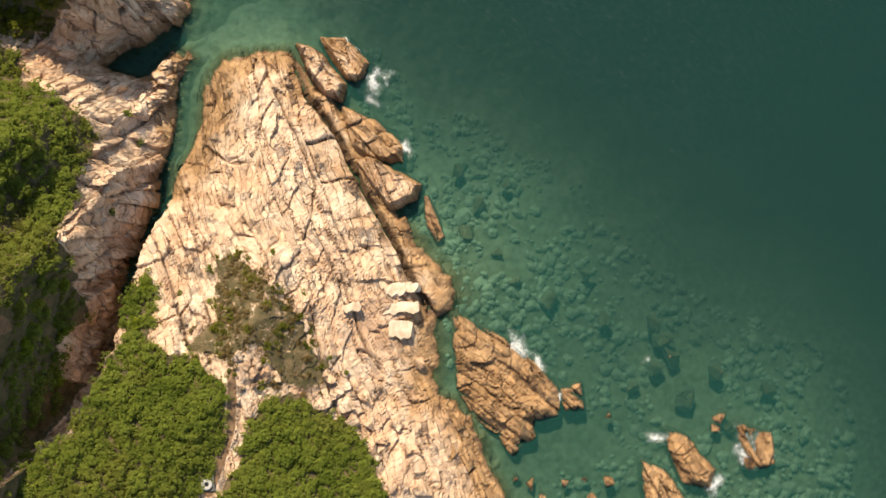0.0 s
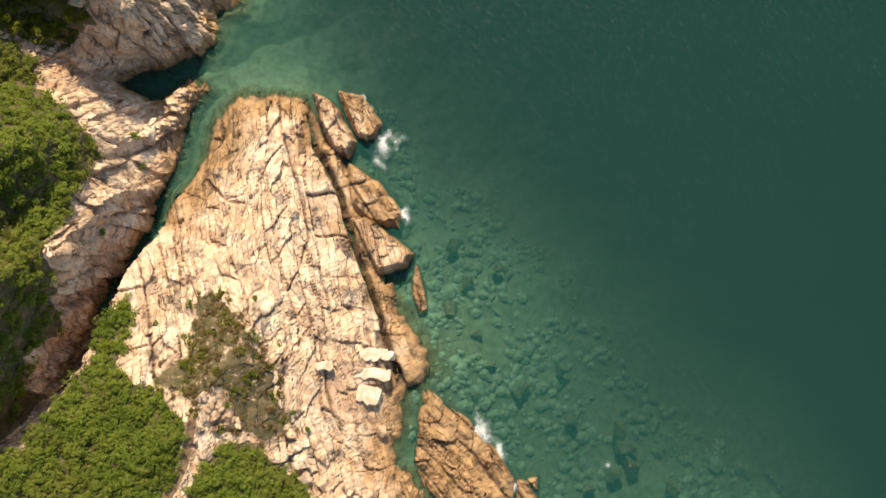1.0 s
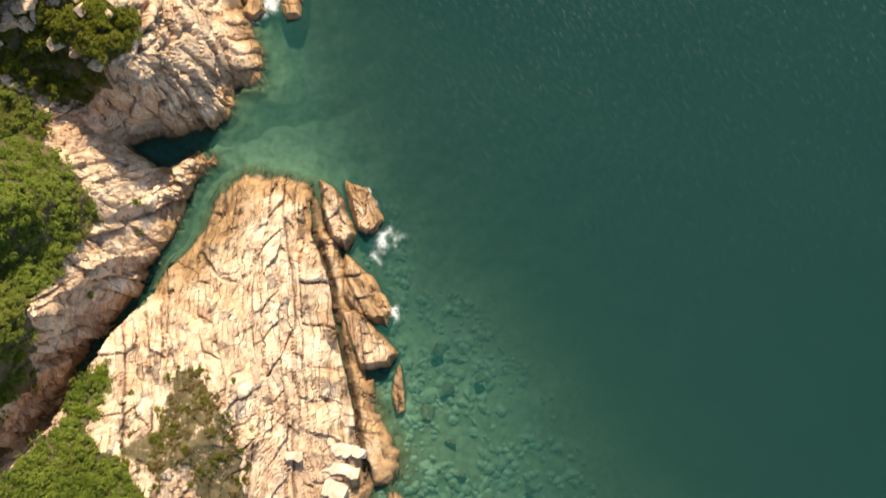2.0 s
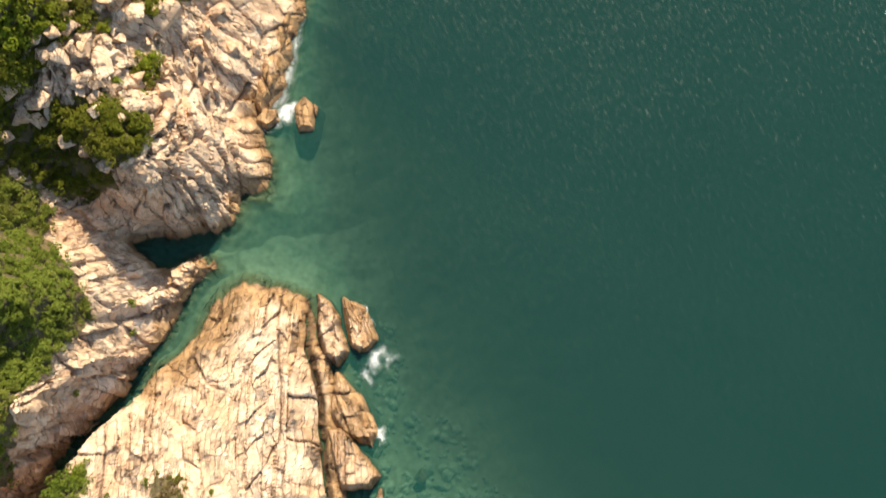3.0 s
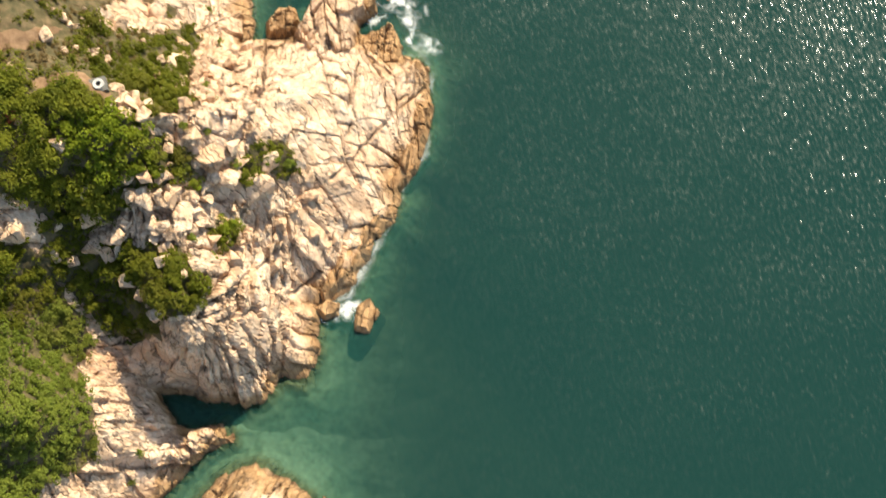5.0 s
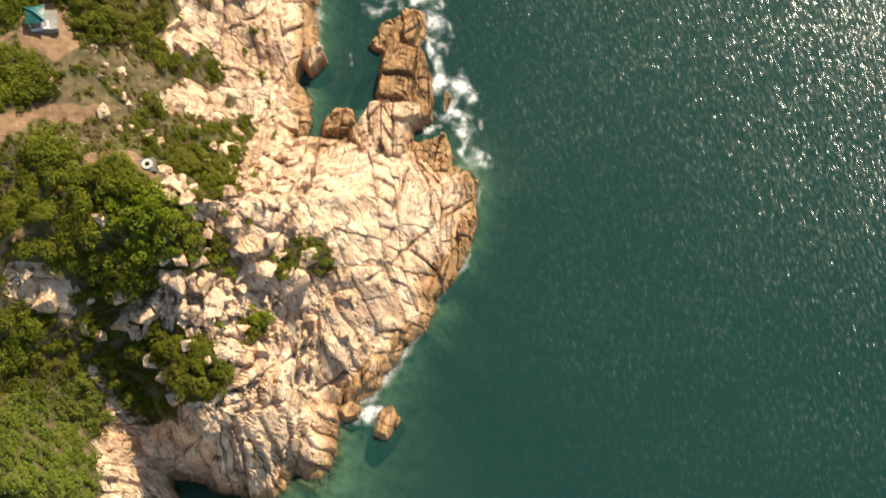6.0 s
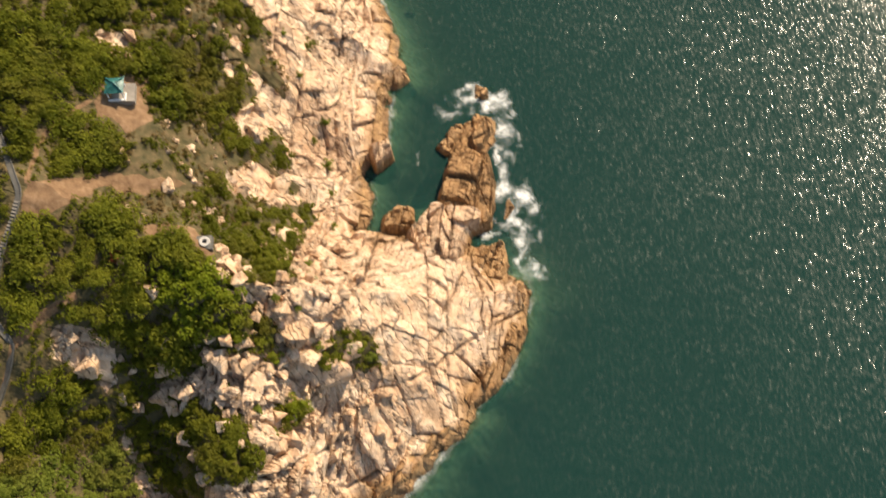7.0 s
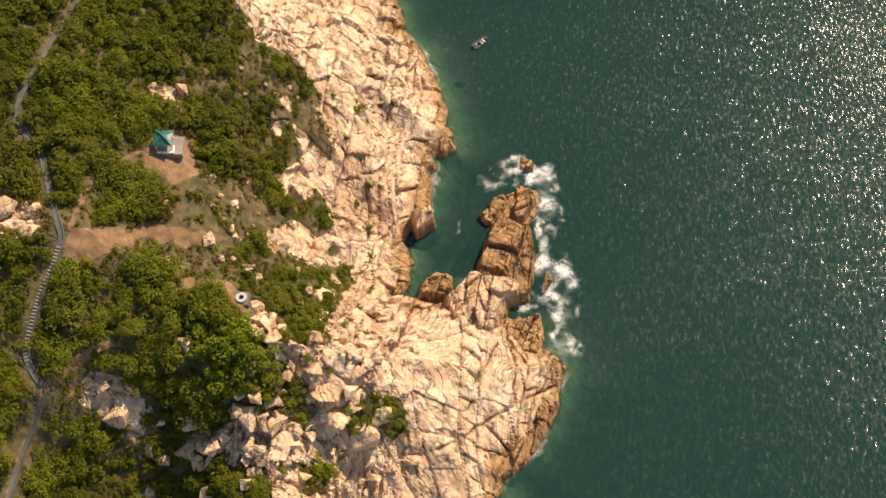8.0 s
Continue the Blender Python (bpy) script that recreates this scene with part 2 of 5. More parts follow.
BOULDER_GRANITE = granite_material("boulder_granite", 3.0, False)
BLEACHED = plain_material("bleached_granite", (0.44, 0.31, 0.20), (0.68, 0.57, 0.44), 0.7, 0.85, 0.0, 0.8, 0.15)
GRANITE, BROWN_GRANITE, GROUND, WATER, FOAM = granite_material("granite", 4.0), granite_material("sea_stained_granite", 8.0), ground_material(), water_material(), foam_material()
# full sun put into the first leaf colour, crown self-shade into the hill one
LEAF_SUNLIT = leaf_material("sunlit_leaves", (0.115, 0.155, 0.018), (0.185, 0.228, 0.030), (0.255, 0.285, 0.048))
LEAF_HILL_SHADED = leaf_material("shaded_hill_leaves", (0.072, 0.088, 0.006), (0.135, 0.150, 0.010), (0.210, 0.205, 0.022))
LEAF_DARK = leaf_material("dark_leaves", (0.088, 0.110, 0.009), (0.175, 0.195, 0.016), (0.270, 0.270, 0.028))
LEAF_BRIGHT = leaf_material("bright_leaves", (0.125, 0.165, 0.008), (0.200, 0.240, 0.014), (0.275, 0.300, 0.026))
LEAF_DRY = leaf_material("dry_leaves", (0.120, 0.080, 0.026), (0.200, 0.140, 0.050), (0.285, 0.200, 0.085))
LEAF_RED = leaf_material("withered_leaves", (0.20, 0.050, 0.022), (0.30, 0.090, 0.036), (0.34, 0.12, 0.050))
BARK = plain_material("bark", (0.06, 0.045, 0.03), (0.13, 0.10, 0.07), 6)
CONCRETE = plain_material("concrete", (0.095, 0.088, 0.074), (0.155, 0.145, 0.125), 1.5)
PALE_CONCRETE = plain_material("pale_concrete", (0.42, 0.39, 0.34), (0.54, 0.51, 0.46), 2.0)
WORN_CONCRETE = plain_material("worn_concrete", (0.22, 0.19, 0.155), (0.32, 0.285, 0.24), 1.2)
SUNK_STONE = plain_material("sunken_stone", (0.17, 0.165, 0.125), (0.36, 0.345, 0.275), 0.8)
STEP_STONE = plain_material("step_stone", (0.15, 0.135, 0.112), (0.23, 0.205, 0.175), 3.0)
ROOF_TILE = plain_material("green_glazed_tile", (0.030, 0.16, 0.145), (0.06, 0.25, 0.22), 3.0, 0.35)
HULL = plain_material("grey_hull", (0.42, 0.41, 0.38), (0.58, 0.57, 0.53), 4.0, 0.5)
# black boat parts, and the disc of painted shade in the concrete rings
DARK = plain_material("dark_rubber_and_shade", (0.018, 0.018, 0.02), (0.045, 0.045, 0.048), 5.0, 0.6)
WHITE_PAINT = plain_material("white_paint", (0.70, 0.69, 0.66), (0.80, 0.79, 0.76), 3.0, 0.6)
# -- landform: noise and distance helpers --
def lattice(ix, iy, seed):
    h = (ix.astype(np.int64) * 374761393 + iy.astype(np.int64) * 668265263 + seed * 1442695041) & 0x7FFFFFFF
    h = ((h ^ (h >> 13)) * 1274126177) & 0x7FFFFFFF
    return ((h ^ (h >> 16)) & 0xFFFFF) / 1048575.0


def value_noise(x, y, seed):
    ix, iy = np.floor(x), np.floor(y)
    fx, fy = x - ix, y - iy
    fx, fy = fx * fx * (3 - 2 * fx), fy * fy * (3 - 2 * fy)
    a, b = lattice(ix, iy, seed), lattice(ix + 1, iy, seed)
    c, d = lattice(ix, iy + 1, seed), lattice(ix + 1, iy + 1, seed)
    return (a + (b - a) * fx) * (1 - fy) + (c + (d - c) * fx) * fy - 0.5


def fbm(x, y, size, seed, octaves=4):
    total, amp = 0.0, 1.0
    for k in range(octaves):
        total = total + amp * value_noise(x / size + 17.3 * k, y / size - 9.1 * k, seed + k)
        size, amp = size * 0.5, amp * 0.5
    return total


def blocks(u, v, seed):
    """Broken rock: for every place the block's two random numbers, the way from its middle, and the gap to the next block."""
    iu, iv = np.floor(u), np.floor(v)
    best, second = np.full(u.shape, 9.0), np.full(u.shape, 9.0)
    r1, r2, ou, ov = (np.zeros(u.shape) for _ in range(4))
    for du in (-1, 0, 1):
        for dv in (-1, 0, 1):
            cu, cv = iu + du, iv + dv
            pu = cu + 0.03 + 0.94 * lattice(cu, cv, seed) - u
            pv = cv + 0.03 + 0.94 * lattice(cu, cv, seed + 5) - v
            gap = np.maximum(np.abs(pu), np.abs(pv)) * 0.6 + 0.4 * np.hypot(pu, pv)
            nearer = gap < best
            second = np.where(nearer, best, np.minimum(second, gap))
            best = np.where(nearer, gap, best)
            r1 = np.where(nearer, lattice(cu, cv, seed + 11), r1)
            r2 = np.where(nearer, lattice(cu, cv, seed + 17), r2)
            ou, ov = np.where(nearer, -pu, ou), np.where(nearer, -pv, ov)
    return r1, r2, ou, ov, second - best


def outline_distance(x, y, outline):
    """The distance to a closed outline, positive inside."""
    pts = np.array(outline, float)
    best, inside = np.full(x.shape, 1e9), np.zeros(x.shape, bool)
    for (ax, ay), (bx, by) in zip(pts, np.roll(pts, -1, 0)):
        ex, ey = bx - ax, by - ay
        s = np.clip(((x - ax) * ex + (y - ay) * ey) / (ex * ex + ey * ey + 1e-9), 0, 1)
        best = np.minimum(best, (x - ax - s * ex) ** 2 + (y - ay - s * ey) ** 2)
        if ay != by:
            inside ^= ((ay > y) != (by > y)) & (x < ex * (y - ay) / (by - ay) + ax)
    return np.where(inside, 1, -1) * np.sqrt(best)


def line_distance(x, y, line):
    """The distance to an open line, and how far along it (in its own points) the nearest place is."""
    best, along = np.full(x.shape, 1e9), np.zeros(x.shape)
    for k, ((ax, ay), (bx, by)) in enumerate(zip(line, line[1:])):
        ex, ey = bx - ax, by - ay
        s = np.clip(((x - ax) * ex + (y - ay) * ey) / (ex * ex + ey * ey), 0, 1)
        d = np.hypot(x - ax - s * ex, y - ay - s * ey)
        along = np.where(d < best, k + s, along)
        best = np.minimum(best, d)
    return best, along


def step(a, b, v):
    s = np.clip((v - a) / (b - a), 0, 1)
    return s * s * (3 - 2 * s)


def bump(x, y, cx, cy, r):
    return np.exp(-((x - cx) ** 2 + (y - cy) ** 2) / (r * r))


# -- landform: the coast --
SHORE_SOUTH = [(60, -160), (24, -70), (11.6, -42.9), (7.9, -34.5), (5.3, -28.2), (2.6, -23.2), (-1.1, -20.1), (-4.2, -18.5), (-5.2, -8.2),
               (-5.0, -3.8), (-2.7, -2.4), (-1.4, 1.3), (-2.3, 4.3), (-6.0, 7.2), (-8.7, 10.1), (-12.5, 13.3), (-15.0, 17.4), (-17.5, 21.5),
               (-20.5, 26.5), (-23.5, 31.0), (-27.5, 36.0), (-30.5, 38.6), (-34.0, 42.7), (-36.9, 44.7), (-43.0, 45.5), (-49.0, 44.5),
               (-50.9, 41.4), (-51.9, 35.2), (-51.8, 30.3), (-53.3, 25.4), (-56.0, 20.6), (-57.0, 16.5)]
SHORE_MIDDLE = [(-58.4, 16.5), (-58.2, 18.3), (-57.5, 23.9), (-56.7, 31.6), (-56.6, 39.4), (-54.3, 44.0), (-55.4, 45.3), (-58.9, 44.4),
                (-61.1, 41.2), (-65.8, 38.9), (-69.8, 39.6), (-72.4, 40.6)]
SHORE_NORTH = [(-70.5, 42.2), (-69.0, 43.4), (-63.4, 45.8), (-57.1, 50.3), (-55.9, 54.3), (-56.4, 57.9), (-53.2, 60.7), (-55.2, 66.9), (-58.5, 71.6),
               (-60.5, 73.4), (-59.6, 78.8), (-60.7, 85.5), (-62.3, 92.8), (-62.2, 96.9), (-64.4, 101.2), (-67.5, 105.2), (-67.6, 111.8),
               (-70.4, 115.7), (-73.4, 121.6), (-78.1, 126.6), (-82.2, 127.9), (-86.8, 124.4), (-89.5, 125.4), (-93.5, 124.7), (-96.9, 122.8),
               (-101.2, 123.0), (-106.4, 120.5), (-105.9, 116.5), (-105.3, 114.7), (-108.7, 109.2), (-110.4, 108.0)]
SHORE_COVE = [(-116.3, 111.2), (-122.2, 115.3), (-123.0, 117.6), (-124.7, 120.7), (-131.9, 127.1), (-138.2, 132.8), (-139.2, 137.8),
              (-143.7, 139.7), (-150.1, 141.3), (-158.6, 143.8), (-165.7, 146.3), (-171.2, 146.7), (-175.5, 145.1), (-182.5, 147.7),
              (-187.5, 148.6), (-215, 156), (-260, 175), (-340, 230), (-620, 420), (-900, 300), (-900, -400), (-200, -500)]
COAST = SHORE_SOUTH + SHORE_MIDDLE + SHORE_NORTH + SHORE_COVE
CHASM = [(-55.5, 28.0), (-56.9, 21.7), (-58.5, 15.0), (-61.2, 7.1), (-64.3, -2.9), (-66.6, -14.0), (-69.4, -21.8), (-73.2, -29.7)]
CLIMB = ([0, 1.5, 4, 9, 15, 25, 38, 60, 100, 200, 400], [0, 1.6, 3.4, 8, 14, 26, 41, 51, 60, 80, 110])
SINK = ([0, 2, 8, 20, 45, 90, 200, 3000], [0, 1.8, 5.2, 9, 14, 20, 26, 30])


def coast_distance(x, y):
    wx = x + 2.2 * fbm(x, y, 9, 3) + 0.7 * fbm(x, y, 2.2, 8, 2)
    wy = y + 2.2 * fbm(x, y, 9, 23) + 0.7 * fbm(x, y, 2.2, 28, 2)
    return outline_distance(wx, wy, COAST)


def on_slab(x, y):
    """1 on the bare slab south of the chasm, 0 elsewhere."""
    edge = np.interp(y, [-200, -29.7, -21.8, -14, -2.9, 7.1, 15, 21.7, 28, 60], [-110, -73.2, -69.4, -66.6, -64.3, -61.2, -58.5, -56.9, -55, -50])
    return step(-0.8, 0.8, x - edge) * (1 - step(90, 100, y))


def landform(x, y):
    """Height of the ground without its broken relief, and the distance to the shore."""
    d = coast_distance(x, y)
    slab = on_slab(x, y)
    high = np.interp(d, *CLIMB)
    gentle = np.interp(d, [0, 1.5, 5, 12, 22, 40, 60, 100, 300], [0, 1.5, 3, 5.2, 8.5, 15, 21, 30, 60])
    z = high * (1 - slab) + gentle * slab
    z = z + 9 * bump(x, y, -80, 25, 13) + 13 * bump(x, y, -74, 54, 11) * step(0, 9, d) + 4 * bump(x, y, -75, 33, 8) * step(0, 3, d)
    z = z + 8 * bump(x, y, -68, 48, 8) * step(0, 3, d)
    head = bump(x, y, -84, 112, 20)
    z = z * (1 - 0.38 * head * step(0, 8, d))
    z = z + fbm(x, y, 40, 61, 3) * 0.12 * np.clip(d, 0, 60)
    gully, along = line_distance(x + 1.5 * fbm(x, y, 5, 71, 3), y, CHASM)
    z = z + 4.5 * slab * np.exp(-gully / 11) * step(1.0, 2.5, along) * step(0, 5, d)
    z = z + 9 * (1 - slab) * np.exp(-((gully - 6) / 8) ** 2) * step(0.5, 2.0, along) * step(-2, 6, d)
    floor = np.interp(along, [0, 2, 3, 5, 6, 7], [-1.6, -0.9, -0.4, 1.0, 3.5, 12.0])
    half = np.interp(along, [0, 2, 4, 7], [1.6, 1.1, 1.3, 2.2])
    z = np.where(d > 0, np.minimum(z, floor + (3.4 + 3.2 * slab) * np.clip(gully - half, 0, 50)), z)
    shelf = bump(x, y, 56, -34, 58)
    shallow = np.clip(0.84 * shelf + 0.52 * bump(x, y, 0, 12, 26) + 0.38 * bump(x, y, -46, 52, 15), 0, 0.84)
    sea = np.interp(-d, *SINK) * (1 - shallow) * (1 + 0.9 * step(78, 98, y))
    sea = sea + 0.6 * fbm(x, y, 6, 91, 3) * step(0, 6, -d)
    return np.where(d > 0, z, -sea), d


JOINTS = [
    [(-39.6, 34.1), (-41.5, 27.4), (-42.7, 20.9)], [(-50.7, 26.0), (-45.8, 23.0), (-41.8, 23.6)],
    [(-33.6, 45.7), (-29.7, 38.0), (-24.6, 28.2), (-19.1, 18.7), (-13.2, 9.8), (-7.7, 0.4)],
    [(-37.6, 37.2), (-33.1, 29.1), (-28.6, 19.5), (-29.0, 9.7), (-28.5, 0.2)], [(-23.3, 4.8), (-20.6, -2.5), (-17.1, -10.9), (-11.4, -18.1)],
    [(-30.4, 12), (-23.5, 8.2), (-17.5, 8.5)]]
CLEFT = [(-35.0, 45.5), (-31.7, 37.6), (-25.2, 29.8), (-20.3, 21.3), (-14.3, 11.8), (-8.9, 2.4), (-5.0, -3.6)]
NORTH_JOINTS = [
    [(-109.0, 108.7), (-102.6, 102.9), (-91.9, 93.3), (-88.5, 85.5)], [(-96.3, 96.9), (-95.2, 104.0), (-95.4, 109.5), (-96.7, 120.2)],
    [(-75.2, 86.7), (-74.0, 94.8), (-75.8, 103.8), (-76.6, 115.2), (-76.1, 123.4)], [(-75.4, 104.9), (-70.5, 106.4), (-67.6, 107.3)],
    [(-76.9, 95.9), (-79.4, 103.4), (-83.5, 108.6), (-89.6, 116.8)], [(-117.1, 101.9), (-128.9, 110.1), (-139.0, 113.6)],
    [(-175.7, 146.5), (-158.5, 133.5), (-146.6, 124.9)], [(-71.5, 76.1), (-70.8, 63.9), (-69.0, 55.0)], [(-64.1, 78.7), (-65.7, 67.5), (-67.3, 57.6)]]


def joints(x, y):
    """The long open joints that cross the rock."""
    wx, wy = x + 0.45 * fbm(x, y, 4, 161, 3), y + 0.45 * fbm(x, y, 4, 171, 3)
    out = np.zeros(x.shape)
    for line in JOINTS + NORTH_JOINTS:
        out = np.minimum(out, -0.9 * np.exp(-(line_distance(wx, wy, line)[0] / 0.33) ** 2))
    out = out * step(-0.3, 0.0, fbm(x, y, 7, 175, 2))
    return np.minimum(out, -2.6 * np.exp(-(line_distance(wx, wy, CLEFT)[0] / 0.55) ** 2))


def masonry(u, v, wide, long, seed):
    """Rows of blocks between long joints: two random numbers of the block, the way from its middle, and the metres to its side and end."""
    su = u / wide + 0.45 * np.sin(u / wide * 0.9 + seed) + 0.3 * np.sin(u / wide * 2.3 + 2 * seed)
    row = np.floor(su)
    size = long * (0.55 + 0.9 * lattice(row, row * 0 + 3, seed))
    slant = 3.2 * (lattice(row, row * 0 + 5, seed) - 0.5) * (su - row - 0.5) * wide
    sv = (v + slant) / size + 9 * lattice(row, row * 0 + 1, seed + 3)
    col = np.floor(sv)
    fu, fv = su - row - 0.5, sv - col - 0.5
    edge = np.where(fu > 0, row + 1, row)
    shown = lattice(edge, np.floor(v / (2.2 * long) + 7 * lattice(edge, edge * 0, seed + 9)), seed + 5) > 0.42
    side = np.where(shown, (0.5 - np.abs(fu)) * wide, 9.0)
    end = np.where(lattice(row, np.where(fv > 0, col + 1, col), seed + 7) > 0.35, (0.5 - np.abs(fv)) * size, 9.0)
    return lattice(row, col, seed + 11), lattice(row, col, seed + 17), fu, fv, np.minimum(side, end), np.minimum((0.5 - np.abs(fu)) * wide, (0.5 - np.abs(fv)) * size)


def joint_axes(x, y, angle, seed):
    """Metres across and along the long joints."""
    c, n = math.cos(radians(angle)), math.sin(radians(angle))
    across = c * x + n * y + 4.0 * fbm(x, y, 22, seed, 2) + 0.5 * fbm(x, y, 6.0, seed + 3, 1)
    along = n * x - c * y + 4.0 * fbm(x, y, 16, seed + 5, 2) + 0.8 * fbm(x, y, 6.0, seed + 6, 1)
    return across, along


def relief_set(x, y, angle, size, long, stepped, lean, domed, seed):
    """One joint set: blocks that step and lean against each other, with slits between some of them."""
    across, along = joint_axes(x, y, angle, seed)
    r1, r2, fu, fv, gap, rim = masonry(across, along, 3.6 * size, 3.6 * size * long, seed + 31)
    slit = np.exp(-(gap / 0.25) ** 2) * (0.35 + 0.65 * r2)
    big = (r1 - 0.5) * 1.5 * stepped + (r2 - 0.5) * 3.0 * lean * fu + (r1 - 0.35) * 2.6 * lean * fv - 0.65 * slit - domed * np.exp(-rim / 0.45)
    s1, s2, pu, pv, gap2, rim2 = masonry(across + 1.7 * r1, along + 2.3 * r2, 1.35 * size, 1.35 * size * long, seed + 41)
    thin = np.exp(-(gap2 / 0.16) ** 2)
    rugged = 0.3 + 1.0 * step(-0.15, 0.22, fbm(x, y, 13, seed + 61, 3))
    small = (s1 - 0.5) * 0.55 * stepped + (s2 - 0.5) * 1.1 * lean * pu + (s1 - 0.45) * 1.0 * lean * pv - 0.15 * thin - 0.5 * domed * np.exp(-rim2 / 0.3)
    return big + small * rugged, np.maximum(slit, 0.5 * thin * np.clip(rugged, 0, 1)), across, along


def relief(x, y, strength, angle=22, size=1.0, long=2.2, seed=1000):
    """Blocks and small faces of the granite, in metres up or down, where its cracks are, and its joint axes."""
    broken, crack, across, along = relief_set(x, y, angle, size, long, 0.8, 0.7, 0.25, seed)
    return broken * strength + 0.15 * fbm(x, y, 1.2, 151, 3) * (0.3 + strength), crack * np.clip(strength * 1.4, 0, 1), across, along


def coast_relief(x, y, strength):
    """The joint sets of the slab, the middle rocks, the bare headland, its boulder slope and the far shore, each with its own lie."""
    slab = on_slab(x, y)
    middle = (1 - slab) * (1 - step(44, 48, y + 0.35 * (x + 65)))
    north = np.clip(1 - slab - middle, 0, 1)
    far = north * (1 - step(-122, -112, x))
    bare = (north - far) * np.clip(1.7 * bump(x, y, -78, 103, 17) + 1.2 * bump(x, y, -93, 113, 12), 0, 1)
    field = np.clip(north - far - bare, 0, 1)
    out, crack, across, along = (np.zeros(x.shape) for _ in range(4))
    top = np.zeros(x.shape)
    for weight, angle, size, long, stepped, lean, domed, seed in (
            (slab, 24, 0.8, 2.9, 0.5, 0.5, 0.05, 1000), (middle, -38, 0.75, 1.6, 1.1, 0.8, 0.12, 1100), (bare, 62, 1.2, 1.7, 0.4, 0.4, 0.08, 1400),
            (field, 34, 0.85, 1.5, 1.1, 0.75, 0.5, 1200), (far, 50, 0.95, 2.4, 0.7, 0.6, 0.15, 1300)):
        part_out, part_crack, u, v = relief_set(x, y, angle, size, long, stepped, lean, domed, seed)
        out, crack = out + weight * part_out, crack + weight * part_crack
        across, along, top = np.where(weight > top, u, across), np.where(weight > top, v, along), np.maximum(top, weight)
    rise = landform(x, y)[0]
    return out * strength + 0.13 * fbm(x, y, 1.2, 151, 3) * (0.3 + strength), crack * np.clip(strength * 1.4, 0, 1), across + 0.55 * rise, along + 0.7 * rise


# -- plants' and trails' places --
GROWTH = {
    "hill": [(-170.7, 102.0), (-160.5, 101.4), (-156.6, 108.5), (-149.4, 110.6), (-145.1, 102.0), (-139.6, 99.4), (-135.4, 92.9), (-131.8, 100.9),
             (-125.3, 99.0), (-116.8, 84.2), (-118.9, 97.8), (-115.0, 96.9), (-104.1, 85.7), (-95.4, 82.8), (-96.5, 75.1), (-95.8, 71.5), (-89.4, 74.8),
             (-87.3, 71.1), (-90.7, 64.6), (-92.0, 60.4), (-92.7, 53.1), (-95.7, 46.7), (-99.0, 46.8), (-103.1, 48.7), (-106.2, 41.2), (-101.8, 36.8),
             (-94.8, 43.6), (-89.4, 41.2), (-94, 10), (-260, 20), (-260, 110)],
    "middle": [(-99.9, 43.9), (-95.1, 44.3), (-89.1, 42.1), (-83.5, 40.2), (-82.2, 35.6), (-72.2, 31.5), (-68.2, 24.7), (-69.5, 15.0), (-71.6, 9.1),
               (-69.9, 3.8), (-70.5, 0.6), (-69.8, -7.4), (-71.3, -13.6), (-71.5, -22.3), (-73.9, -28.4), (-76.1, -32.1), (-80, -60), (-130, -60), (-130, 30)],
    "gully": [(-99.9, 50.3), (-94.2, 51.3), (-86.7, 50.4), (-74.4, 51.2), (-72.6, 49.1), (-83.4, 43.1), (-89.9, 43.9), (-97.4, 43.7)],
    "cliff": [(-92.0, 50.0), (-87.6, 55.9), (-83.8, 59.6), (-79.8, 62.5), (-71.9, 58.9), (-69.6, 54.6), (-74.3, 50.8), (-81.2, 51.6), (-89.6, 45.4)],
    "ledge": [(-81.3, 70.7), (-79.8, 74.4), (-77.2, 72.0), (-77.0, 68.3), (-78.7, 66.8)],
    "cleft": [(-85.9, 84.1), (-83.5, 89.7), (-79.0, 89.5), (-78.0, 86.4), (-81.2, 83.6), (-81.8, 79.0), (-83.7, 79.8)],
    "south": [(-62.4, -15.3), (-59.3, -11.0), (-49.6, -12.5), (-41.5, -19.1), (-40.7, -27.3), (-41.9, -33.5), (-45.3, -40.7), (-50, -70), (-78, -70),
              (-74.1, -32.1), (-67.9, -27.4)],
    "knoll": [(-40.4, -40.6), (-39.1, -30.4), (-35.6, -22.0), (-29.8, -19.8), (-19.4, -24.7), (-15.9, -29.8), (-12.2, -35.7), (-9, -45), (-12, -70), (-46, -70)],
    "rim": [(-60.6, -2.8), (-58.3, 1.6), (-56.3, -0.4), (-57.2, -10.9), (-60.0, -14.2)],
}
DRY_GROWTH = {
    "slab": [(-45.5, 4.0), (-42.5, 6.5), (-36.4, 2.8), (-28.6, -5.1), (-27.0, -9.0), (-22.0, -13.4), (-25.0, -19.7), (-36.8, -19.0), (-44.1, -14.2), (-52.0, -11.0), (-46.0, -7.0)],
    "brow": [(-135.5, 62.0), (-132.6, 71.4), (-135.4, 91.7), (-122.0, 98.4), (-116.4, 90.6), (-112.4, 80.6), (-113.5, 65.4), (-118.3, 59.4), (-123.3, 66.8)],
    "bank": [(-154.8, 84.6), (-156.3, 102.0), (-149.3, 109.3), (-142.0, 110.0), (-138.0, 106.0), (-144.7, 100.3), (-149.2, 92.6), (-147.1, 83.2)],
    "west": [(-150.8, 42.4), (-140.0, 49.8), (-131.4, 49.6), (-130.6, 43.5), (-136.5, 38.0)],
}
